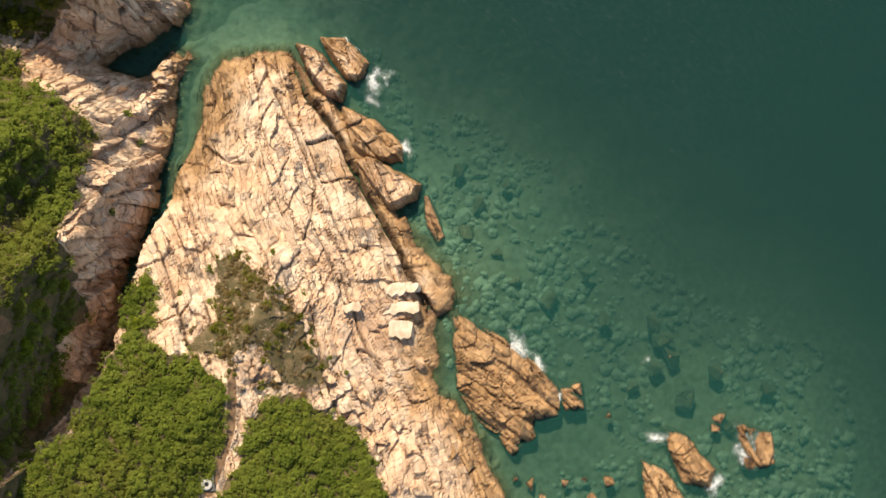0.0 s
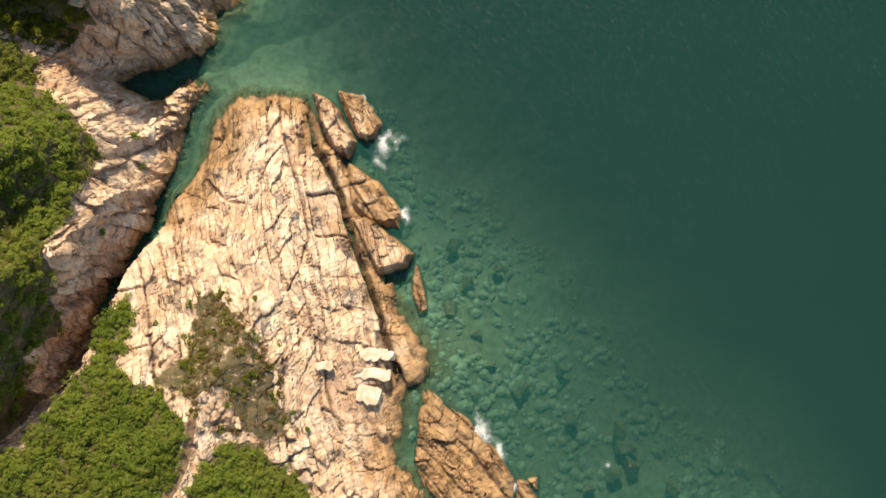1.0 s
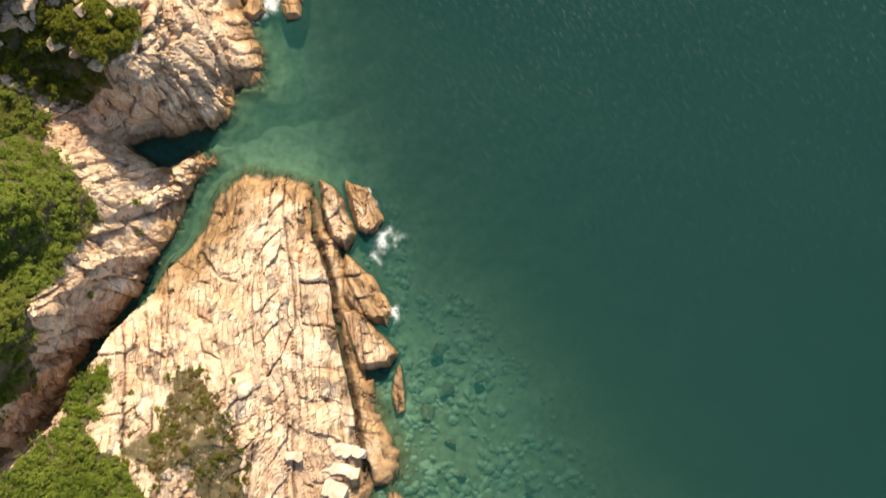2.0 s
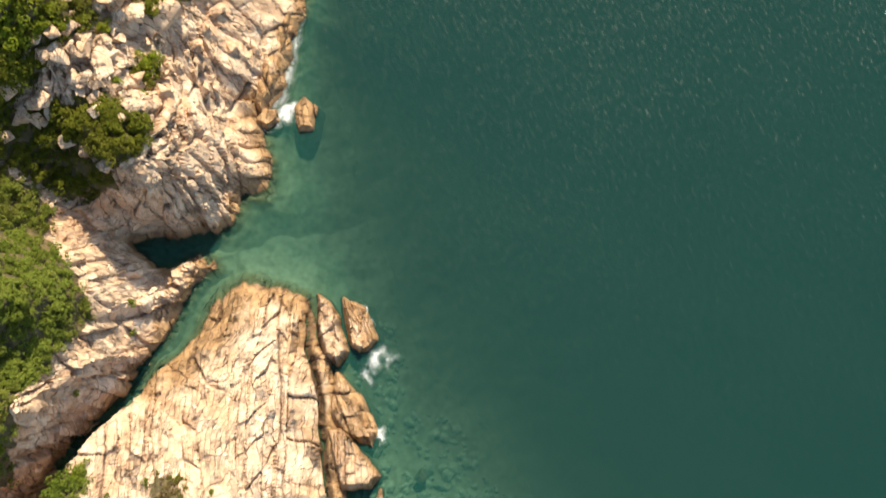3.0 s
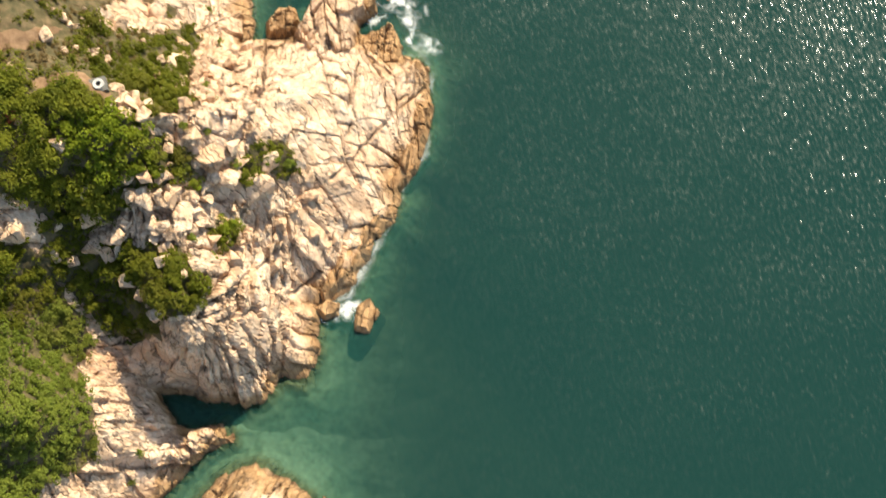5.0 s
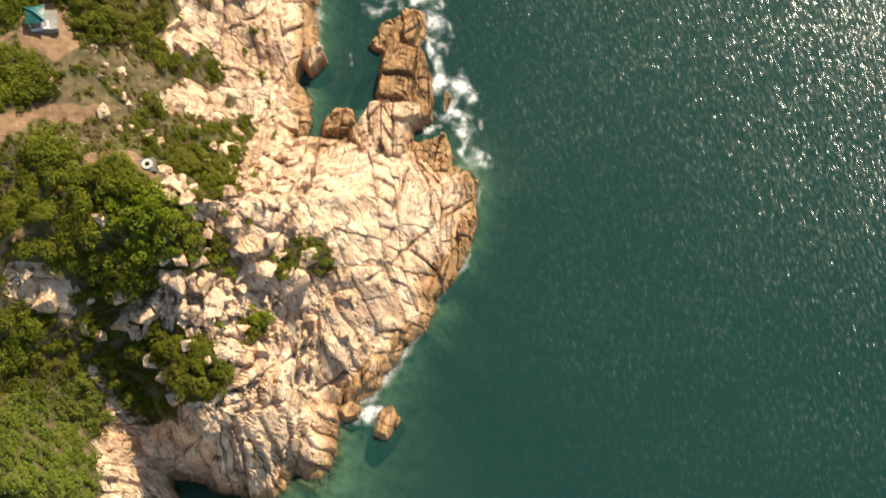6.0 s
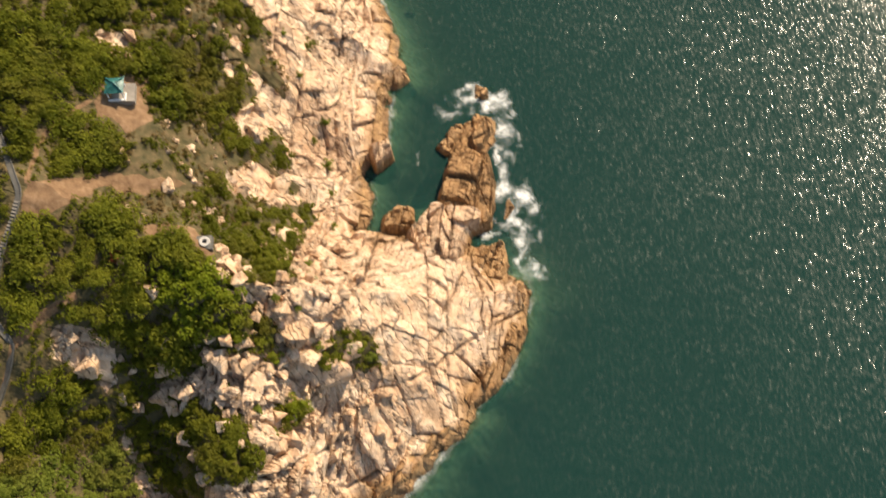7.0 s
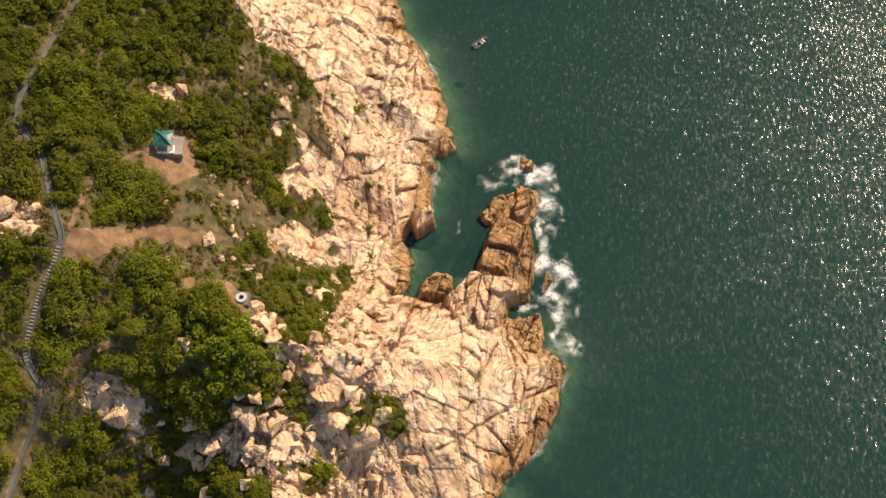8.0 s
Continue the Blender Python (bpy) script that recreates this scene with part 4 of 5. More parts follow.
# -- boulders on the slopes --
PALE = "sunlit cream granite boulder on the slope"
for x, y, s in [(-101.2, 73.2, 3.4), (-87.5, 76.3, 4.0), (-83.7, 76.7, 3.2), (-80.0, 81.3, 4.6), (-81.8, 86.0, 3.2), (-94.7, 55.1, 2.7), (-86.3, 67.2, 2.8), (-89.2, 63.5, 3.2),
                (-84.8, 69.5, 2.6), (-83.2, 66.3, 3.3), (-92.0, 52.0, 2.4), (-89.3, 56.5, 2.6), (-93.8, 47.7, 1.8), (-106.1, 44.4, 1.7), (-102.0, 44.3, 3.4),
                (-138.2, 44.8, 3.4), (-132.8, 45.8, 2.6), (-151.8, 82.8, 2.6), (-149.9, 78.0, 1.8), (-132.0, 95.7, 2.6), (-125.7, 90.4, 1.4), (-122.1, 94.7, 3.4),
                (-120.5, 86.1, 2.8), (-110.7, 89.4, 2.0), (-109.9, 85.7, 1.7), (-114.5, 93.0, 1.9), (-104.1, 85.7, 1.9), (-123.0, 77.9, 1.5), (-120.9, 73.0, 2.0),
                (-137.2, 99.8, 2.6), (-39.8, -12.8, 1.5), (-38.6, -14.6, 1.3), (-37.2, -16.2, 1.6), (-34.8, -16.4, 1.2), (-32.8, -16.4, 1.4), (-38.9, -18.6, 1.1), (-36.6, -18.2, 0.9), (-23.6, -16.0, 1.8), (-22.4, -18.6, 2.2), (-20.6, -21.0, 2.4), (-19.0, -23.6, 1.9), (-17.2, -19.8, 1.6), (-15.6, -24.5, 1.8), (-13.4, -28.0, 1.9), (-10.6, -24.6, 1.5), (-8.4, -29.5, 1.7), (-52.6, -4.2, 1.2), (-7.2, -12.8, 1.5), (-5.4, -36.0, 2.4), (-35.0, -15.8, 1.5)]:
    boulder(x, y, s, rng, PALE, "slope boulders")
x, y = rng.uniform(-112, -66, 4000), rng.uniform(46, 98, 4000)
g, dd, e, _ = cover(x, y)
field = 0.9 * bump(x, y, -87, 66, 13) + 0.55 * bump(x, y, -103, 84, 11) + 0.3 * bump(x, y, -80, 82, 9)
keep = (rng.uniform(size=4000) < field) & (e < -1) & ((g < 1.5) | (rng.uniform(size=4000) < 0.25))
for a, b in list(zip(x[keep], y[keep]))[:175]:
    boulder(a, b, rng.uniform(0.8, 2.2), rng, "broken cream granite boulder in a boulder field", "boulder field", flat=rng.uniform(0.5, 0.85))

x, y = rng.uniform(-158, -112, 1500), rng.uniform(60, 112, 1500)
g, dd, e, _ = cover(x, y)
keep = (dd > 0.3) & (e < -1)
for a, b in list(zip(x[keep], y[keep]))[:65]:
    boulder(a, b, rng.uniform(0.45, 1.15), rng, "small pale granite stone in dry grass", "brow stones", flat=rng.uniform(0.5, 0.8))

# -- plants --
def leaf_cloud(seed, lumps, leaves, size, tall):
    """Leaf blades round a few lumps of a crown: their corners, for a crown of radius about 1 that stands on z = 0."""
    rng = np.random.default_rng(seed)
    centres = np.concatenate([rng.normal(0, 0.42, (lumps, 2)), rng.uniform(0.3, 0.75, (lumps, 1)) * tall], 1)
    radii = rng.uniform(0.30, 0.55, lumps)
    pick = rng.integers(lumps, size=leaves)
    way = rng.normal(size=(leaves, 3))
    way[:, 2] = np.abs(way[:, 2]) * 1.1 - 0.35
    way /= np.linalg.norm(way, axis=1)[:, None]
    mid = centres[pick] + way * (radii[pick] * rng.uniform(0.75, 1.08, leaves))[:, None]
    mid[:, 2] = np.clip(mid[:, 2], 0.03, None)
    facing = 1.3 * way + rng.normal(0, 0.28, (leaves, 3)) + (0, 0.1, 0.6)
    facing /= np.linalg.norm(facing, axis=1)[:, None]
    a = np.cross(facing, rng.normal(size=(leaves, 3)))
    a /= np.linalg.norm(a, axis=1)[:, None]
    b = np.cross(facing, a)
    s = size * rng.uniform(0.6, 1.35, leaves)[:, None]
    droop = facing * s * 0.25
    return np.stack([mid - a * s - droop, mid - b * s * 0.55, mid + a * s - droop, mid + b * s * 0.55], 1)


def quads_for(n):
    return np.arange(n * 4).reshape(-1, 4)


CLOUDS = [leaf_cloud(600 + k, 10, 430, 0.135, 1.0) for k in range(8)]
TREE_CLOUDS = [leaf_cloud(640 + k, 18, 900, 0.095, 1.25) for k in range(6)]
LOW_CLOUDS = [leaf_cloud(660 + k, 7, 100, 0.19, 0.7) for k in range(6)]


def stem_mesh(seed, tall):
    """A short trunk that forks into tapered limbs."""
    rng = np.random.default_rng(seed)
    bm = bmesh.new()

    def limb(a, b, r0, r1):
        axis = Vector(b) - Vector(a)
        m = Matrix.Translation((Vector(a) + Vector(b)) / 2) @ axis.to_track_quat("Z", "Y").to_matrix().to_4x4()
        bmesh.ops.create_cone(bm, segments=6, radius1=r0, radius2=r1, depth=axis.length, matrix=m)

    fork = (rng.uniform(-0.05, 0.05), rng.uniform(-0.05, 0.05), 0.3 * tall)
    limb((0, 0, -0.25), fork, 0.07, 0.05)
    for k in range(5):
        w = k * 1.257 + rng.uniform(-0.4, 0.4)
        limb(fork, (0.45 * math.cos(w), 0.45 * math.sin(w), rng.uniform(0.5, 0.85) * tall), 0.04, 0.012)
    me = bpy.data.meshes.new("trunk")
    bm.to_mesh(me)
    bm.free()
    me.materials.append(BARK)
    return me


def plant_kind(name, clouds, leaf, tall, label, category, group):
    """The patterns of one kind of plant, each an Empty with a trunk and a crown."""
    made = []
    for k, cloud in enumerate(clouds):
        root = thing(name, pose(0, 0, -60 - k), label, category, group)
        crown = new("crown", raw_mesh("crown", cloud.reshape(-1, 3), quads_for(len(cloud)), leaf))
        trunk = new("trunk", stem_mesh(700 + k, tall))
        crown.parent = trunk.parent = root
        made.append(root)
    return made


def scattered(polys, gap, seed, inner, which):
    """Places in growth at about that spacing."""
    rng = np.random.default_rng(seed)
    out = []
    x, y = np.meshgrid(np.arange(-200, 0, gap), np.arange(-56, 125, gap))
    x = (x + rng.uniform(-0.45, 0.45, x.shape) * gap).ravel()
    y = (y + rng.uniform(-0.45, 0.45, y.shape) * gap).ravel()
    inside = cover(x, y)[which]
    z, d = landform(x, y)
    keep = (inside > inner) & (d > 2.0) & (z > 1.5)
    gully = line_distance(x, y, CHASM)[0]
    keep &= (y > -47) & ((x > -88) | (y > 62 - (x + 190) * 0.547 - 6)) & ((y < 60) | (x > -195))
    keep &= (gully > 2.6) & (line_distance(x, y, STAIR)[0] > max(0.9, 0.7 * gap))
    return x[keep], y[keep], z[keep], inside[keep]


def stuff_of(name, clouds, places, sizes, seed, material, label, category):
    """Uncounted growth in one mesh."""
    rng = np.random.default_rng(seed)
    co = []
    for (x, y, z), s in zip(places, sizes):
        c = clouds[int(rng.integers(len(clouds)))]
        w = rng.uniform(0, 6.283)
        r = np.array([[math.cos(w), -math.sin(w), 0], [math.sin(w), math.cos(w), 0], [0, 0, rng.uniform(0.75, 1.1)]])
        co.append(c.reshape(-1, 3) @ r.T * s + (x, y, z - 0.1 * s))
    co = np.concatenate(co)
    ob = new(name, raw_mesh(name, co, quads_for(len(co) // 4), material))
    return tagged(ob, label, category, kind="stuff")


shrubs = plant_kind("shrub", CLOUDS, LEAF_SUNLIT, 1.0, "rounded green coastal shrub on the slope", "shrub", "hillside shrubs")
bright = plant_kind("shrub", CLOUDS[:3], LEAF_BRIGHT, 1.0, "bright yellow-green coastal shrub on the slope", "shrub", "bright shrubs")
trees = plant_kind("tree", TREE_CLOUDS, LEAF_DARK, 1.25, "low dark green tree with a broad crown", "tree", "hillside trees")
rng = np.random.default_rng(77)


def planted(kind, x, y, z, s):
    ob = copy_thing(kind[int(rng.integers(len(kind)))], pose(x, y, z - 0.1 * s, 0, 0, rng.uniform(0, 360)) @ Matrix.Diagonal((s, s, s * rng.uniform(0.8, 1.1), 1)))
    return ob


# wooded parts of the hill: trees that stand singly
wooded = lambda x, y: bump(x, y, -103, 60, 11) + bump(x, y, -128, 78, 9) + bump(x, y, -138, 64, 8) + 0.8 * bump(x, y, -112, 50, 8) + 0.8 * bump(x, y, -150, 68, 12) + bump(x, y, -93, 68, 7) + bump(x, y, -113, 39, 7) + bump(x, y, -104, 34, 7) + 0.8 * bump(x, y, -122, 44, 6)
BRIGHT = [(-92, 66, 2.4), (-90.5, 68, 2.2), (-97, 63, 2.8), (-94.5, 63.5, 2.5), (-101, 62.5, 2.6), (-89, 71.5, 2.0), (-86.5, 72.5, 1.6), (-99, 65.5, 3.0), (-97.5, 68.5, 2.8), (-100, 69.0, 2.9), (-95, 66.5, 2.6), (-92.6, 70.0, 2.6), (-95.4, 70.6, 2.8), (-102.5, 66.5, 2.7), (-104.5, 63.5, 2.5), (-75.5, 52.0, 1.9), (-79.2, 70.5, 2.2),
          (-78.6, 72.2, 1.5), (-71, -2, 1.6), (-71.5, -10, 1.8), (-72.0, -14, 1.7), (-73.5, -6, 1.8), (-71.8, 4.5, 1.5), (-59.2, -8, 1.3), (-58.3, -2, 1.2), (-73, -19, 1.8), (-75, -12, 1.9)]
x, y, z, inside = scattered(GROWTH, 3.3, 801, 1.0, 0)
single, rest = 0, []
for a, b, c, i in zip(x, y, z, inside):
    if min(math.hypot(a - p, b - q) for p, q, r in BRIGHT) > 2.6 and rng.uniform() < wooded(a, b) and single < 200:
        planted(trees, a, b, c, rng.uniform(2.0, 3.1))
        single += 1
for a, b, r in BRIGHT:
    planted(bright, a, b, height(a, b), r)
x, y, z, inside = scattered(GROWTH, 2.4, 811, 0.4, 0)
count = 0
for a, b, c, i in zip(x, y, z, inside):
    s = rng.uniform(1.2, 2.1) * min(1.0, 0.6 + 0.25 * i)
    if b > 42:
        rise = float(np.clip(0.5 + 1.5 * fbm(np.array([a]), np.array([b]), 8, 825, 2)[0], 0, 1))
        s, c = s * (0.75 + 0.75 * rise), c + 1.1 * rise * min(1.0, 0.4 * i)
    near = (a > -86 and b > 40) or (a > -80 and b < 40)
    if near and count < 290:
        planted(shrubs, a, b, c, s)
        count += 1
    elif wooded(a, b) < 0.75:
        rest.append(((a, b, c), s))
# leaves coloured as sunlit near the chasm, as shaded on the hill
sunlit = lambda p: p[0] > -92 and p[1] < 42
stuff_of("scrub", CLOUDS, [p for p, s in rest if not sunlit(p)], [s for p, s in rest if not sunlit(p)], 821, LEAF_HILL_SHADED, "dense green coastal scrub covering the hillside", "scrub")
stuff_of("scrub", CLOUDS, [p for p, s in rest if sunlit(p)], [s for p, s in rest if sunlit(p)], 823, LEAF_SUNLIT, "dense sunlit green scrub above the chasm", "scrub")
x, y, z, inside = scattered(GROWTH, 1.6, 831, -0.3, 0)
# undergrowth split the same way, sun and shade held in the leaf colour
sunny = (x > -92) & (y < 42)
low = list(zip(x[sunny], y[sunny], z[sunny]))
stuff_of("undergrowth", LOW_CLOUDS, low, [1.25] * len(low), 843, LEAF_SUNLIT, "low sunlit green undergrowth between shrubs", "undergrowth")
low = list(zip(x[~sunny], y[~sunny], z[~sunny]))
stuff_of("undergrowth", LOW_CLOUDS, low, [0.95] * len(low), 841, LEAF_HILL_SHADED, "low green undergrowth between shrubs", "undergrowth")
x, y, z, inside = scattered(DRY_GROWTH, 1.25, 851, -0.4, 1)
keep = rng.uniform(size=x.shape) < 0.30 + 0.65 * step(-0.15, 0.2, fbm(x, y, 6, 855, 3))
olive = keep & (rng.uniform(size=x.shape) < 0.3)
stuff_of("undergrowth", LOW_CLOUDS, list(zip(x[olive], y[olive], z[olive])), rng.uniform(0.6, 1.2, olive.sum()), 863, LEAF_HILL_SHADED, "low olive-green shrubs among dry grass", "undergrowth")
keep &= ~olive
stuff_of("dry_scrub", LOW_CLOUDS, list(zip(x[keep], y[keep], z[keep])), rng.uniform(0.5, 1.0, keep.sum()), 861, LEAF_DRY, "low brown dry scrub and grass between rocks", "dry scrub")
for a, b, r in [(-112.2, 58.4, 1.3), (-111.4, 57.6, 0.9)]:
    red = thing("withered_shrub", pose(a, b, height(a, b) + 0.6) @ Matrix.Diagonal((r, r, r, 1)), "withered rust-red shrub among green trees", "shrub")
    crown = new("crown", raw_mesh("crown", LOW_CLOUDS[0].reshape(-1, 3), quads_for(len(LOW_CLOUDS[0])), LEAF_RED))
    trunk = new("trunk", stem_mesh(790, 0.8))
    crown.parent = trunk.parent = red
tuft_spots = [(-148, 118.5, 1.5), (-133, 112, 1.2), (-126, 107.5, 1.3), (-131, 107.5, 0.9), (-142, 112, 0.9), (-119.5, 104, 1.0), (-113.0, 100.5, 0.8), (-82.5, 85.5, 1.6), (-80.5, 88.2, 1.3),
              (-81.5, 82.5, 1.2), (-84.6, 80.2, 1.0), (-150, 113.5, 0.9), (-62.5, 26, 0.8), (-64.5, 31, 0.9), (-65, 12, 0.8), (-47, 3, 0.7), (-52, -2, 0.7), (-46.5, -3.2, 0.6), (-29, -1, 0.7),
              (-35, 6.5, 0.7), (-24, -12.4, 0.7), (-20.5, -15, 0.6), (-97, 86.5, 1.0), (-101, 88.5, 0.9), (-90.2, 80.5, 0.9), (-92.5, 77.8, 1.0), (-85, 62, 1.1), (-80, 65, 1.0), (-76.4, 65.5, 1.0)]
for a, b, r in tuft_spots:
    planted(shrubs, a, b, height(a, b), r)
for kind in shrubs + bright + trees:
    for ob in (*kind.children, kind):
        bpy.data.objects.remove(ob)

# -- stones on the sea bed --
def bed_stones(count, seed):
    rng = np.random.default_rng(seed)
    forms = []
    for me in BOULDERS[:5]:
        small = bmesh.new()
        bmesh.ops.create_icosphere(small, subdivisions=1, radius=1.0)
        co = np.array([v.co for v in small.verts])
        for _ in range(9):
            n = rng.normal(size=3)
            n /= np.linalg.norm(n)
            co = co - np.clip(co @ n - rng.uniform(0.6, 0.9), 0, None)[:, None] * n
        forms.append((co, np.array([[v.index for v in f.verts] for f in small.faces])))
        small.free()
    x, y = rng.uniform(-22, 78, count * 5), rng.uniform(-45, 48, count * 5)
    z, d = landform(x, y)
    keep = (-z > 0.4) & (-z < 6.5) & (d < -0.5) & (fbm(x, y, 9, 877, 3) + rng.uniform(-0.2, 0.25, x.shape) > -0.05)
    co, faces, base = [], [], 0
    for x, y, z in list(zip(x[keep], y[keep], z[keep]))[:count]:
        s = 0.4 + 1.5 * rng.beta(1.0, 2.6) + (0.7 if rng.uniform() < 0.06 else 0)
        c, f = forms[int(rng.integers(len(forms)))]
        w = rng.uniform(0, 6.283)
        r = np.array([[math.cos(w), -math.sin(w), 0], [math.sin(w), math.cos(w), 0], [0, 0, 0.6]])
        co.append(c * s * (1, rng.uniform(0.6, 1), 1) @ r.T + (x, y, min(z + 0.15 * s, -0.25 - 0.6 * s)))
        faces.append(f + base)
        base += len(c)
    return np.concatenate(co), np.concatenate(faces)


stone_co, stone_faces = bed_stones(1900, 871)
stones = new("seabed_stones", raw_mesh("seabed_stones", stone_co, stone_faces, SUNK_STONE))
tagged(stones, "pale rounded stones lying under clear shallow water", "stones", kind="stuff")

# -- foam --
def foam(places, seed):
    """Lacy foam lying on the water round each place (x, y, half length, half width, turn, thickness)."""
    co, faces, thickness, base = [], [], [], 0
    for k, (cx, cy, a, b, turn, thick) in enumerate(places):
        gap = 0.22
        u, v = np.meshgrid(np.arange(-a * 1.3, a * 1.3, gap), np.arange(-b * 1.3, b * 1.3, gap))
        c, s = math.cos(radians(turn)), math.sin(radians(turn))
        x, y = cx + u * c - v * s, cy + u * s + v * c
        wx, wy = u + 0.7 * b * fbm(x, y, 2.6, seed, 3), v + 1.1 * b * fbm(x, y, 2.6, seed + 3, 3)
        level = thick + 0.8 - 1.05 * np.hypot(wx / a, wy / b) + 0.5 * fbm(x, y, 1.5, seed + 7, 3)
        i = np.arange(u.size).reshape(u.shape)
        q = np.stack([i[:-1, :-1], i[:-1, 1:], i[1:, 1:], i[1:, :-1]], -1).reshape(-1, 4)
        q = q[(level.ravel()[q] > -0.1).all(1)]
        if not len(q):
            continue
        used, inv = np.unique(q, return_inverse=True)
        z = 0.04 + 0.004 * (k % 7) + 0.2 * np.clip(level - 0.3, 0, 1.2) * (0.6 + value_noise(x / 0.5, y / 0.5, seed))
        co.append(np.stack([x, y, z], -1).reshape(-1, 3)[used])
        faces.append(inv.reshape(-1, 4) + base)
        thickness.append(level.ravel()[used])
        base += len(used)
    return np.concatenate(co), np.concatenate(faces), np.concatenate(thickness)


def foam_thing(places, seed, label):
    co, faces, thickness = foam(places, seed)
    tagged(new("foam", raw_mesh("foam", co, faces, FOAM, {"thick": thickness}, True)), label, "foam", kind="stuff")


foam_thing([(-125.6, 139.8, 5.2, 2.9, 75, 0.20), (-125.5, 145.5, 4.8, 3.4, 60, 0.50), (-121.6, 148.4, 4.6, 3.9, -20, 0.52), (-128.5, 147.5, 3.9, 2.9, 40, 0.15), (-118.2, 151.0, 4.1, 2.3, -30, 0.10),
            (-115.2, 146.0, 4.1, 3.4, -30, 0.52), (-114.4, 140.7, 3.9, 1.6, 60, 0.60), (-111.6, 147.7, 3.9, 2.3, -20, 0.10), (-110.4, 142.0, 4.1, 1.3, -45, 0.50), (-106.6, 139.7, 3.9, 1.3, -40, 0.42),
            (-107.9, 143.1, 4.6, 2.1, -35, 0.05), (-102.8, 137.3, 3.9, 2.1, -45, 0.55), (-99.0, 138.9, 4.1, 3.1, -25, 0.60), (-95.0, 139.6, 4.4, 2.6, -25, 0.22), (-99.9, 142.5, 4.6, 2.0, -35, 0.02),
            (-96.3, 134.1, 3.9, 2.9, -40, 0.46), (-95.8, 128.3, 3.7, 2.9, 20, 0.44), (-92.0, 135.1, 4.1, 2.6, -35, 0.32), (-89.6, 132.1, 4.1, 2.6, -35, 0.48), (-86.0, 129.5, 3.9, 2.3, -35, 0.44),
            (-81.8, 131.3, 3.9, 2.1, -30, 0.15), (-88.9, 136.6, 3.9, 1.6, -35, 0.00), (-120.4, 126.5, 3.4, 1.3, -50, -0.02)], 901, "white surf foam breaking round the granite spit")
def foam_band(x0, y0, x1, y1, reach, amount, seed, label):
    """The wash along an open shore, thick where waves break and thinned out between."""
    fx, fy = np.meshgrid(np.arange(x0, x1, 0.28), np.arange(y0, y1, 0.28))
    d = coast_distance(fx, fy)
    surge = fbm(fx, fy, 11, seed, 2)
    level = amount + 1.1 * surge + 0.45 * fbm(fx, fy, 2.4, seed + 5, 3) - 0.95 * np.abs(d + 0.35) / (reach * (0.75 + surge))
    i = np.arange(fx.size).reshape(fx.shape)
    q = np.stack([i[:-1, :-1], i[:-1, 1:], i[1:, 1:], i[1:, :-1]], -1).reshape(-1, 4)
    q = q[((level.ravel()[q] > -0.1) & (d.ravel()[q] < 0.9)).all(1)]
    used, inv = np.unique(q, return_inverse=True)
    fz = 0.05 + 0.15 * np.clip(level - 0.3, 0, 1) * (0.6 + value_noise(fx / 0.5, fy / 0.5, seed))
    ob = new("foam", raw_mesh("foam", np.stack([fx, fy, fz], -1).reshape(-1, 3)[used], inv.reshape(-1, 4), FOAM, {"thick": level.ravel()[used]}, True))
    tagged(ob, label, "foam", kind="stuff")


foam_band(-92, 72, -52, 134, 2.3, 0.58, 911, "white foam washing along the granite headland")
foam_band(-190, 106, -106, 158, 1.1, 0.40, 921, "thin foam at the far shore")
foam_thing([(-56.5, 76.5, 2.8, 3.22, 0, 0.64), (-83, 131, 3, 1.61, -20, 0.42)], 925, "white foam in the gap beside the small rocks")
foam_thing([(-19.3, 41.8, 3.2, 2.53, 50, 0.58), (-24.5, 47, 2.8, 1.15, -40, 0.62), (-12.4, 28.3, 1.9, 1.15, -60, 0.62), (-19, 37.5, 3.2, 1.38, -35, 0.32), (11.8, -8.6, 4, 1.84, -45, 0.54),
            (15.8, -11.9, 2.2, 1.035, -45, 0.52), (19.6, -18, 1.4, 0.805, 80, 0.52), (50.2, -32.6, 2.6, 1.725, 60, 0.56), (38.5, -24.3, 3, 1.495, -20, 0.52), (57.5, -25.5, 4.6, 4.83, 20, 0.34),
            (36.2, -9.8, 1.2, 1.035, 0, 0.32), (-37, 44.6, 3, 0.92, -20, 0.37)], 931, "white foam washing round rocks in the shallows")

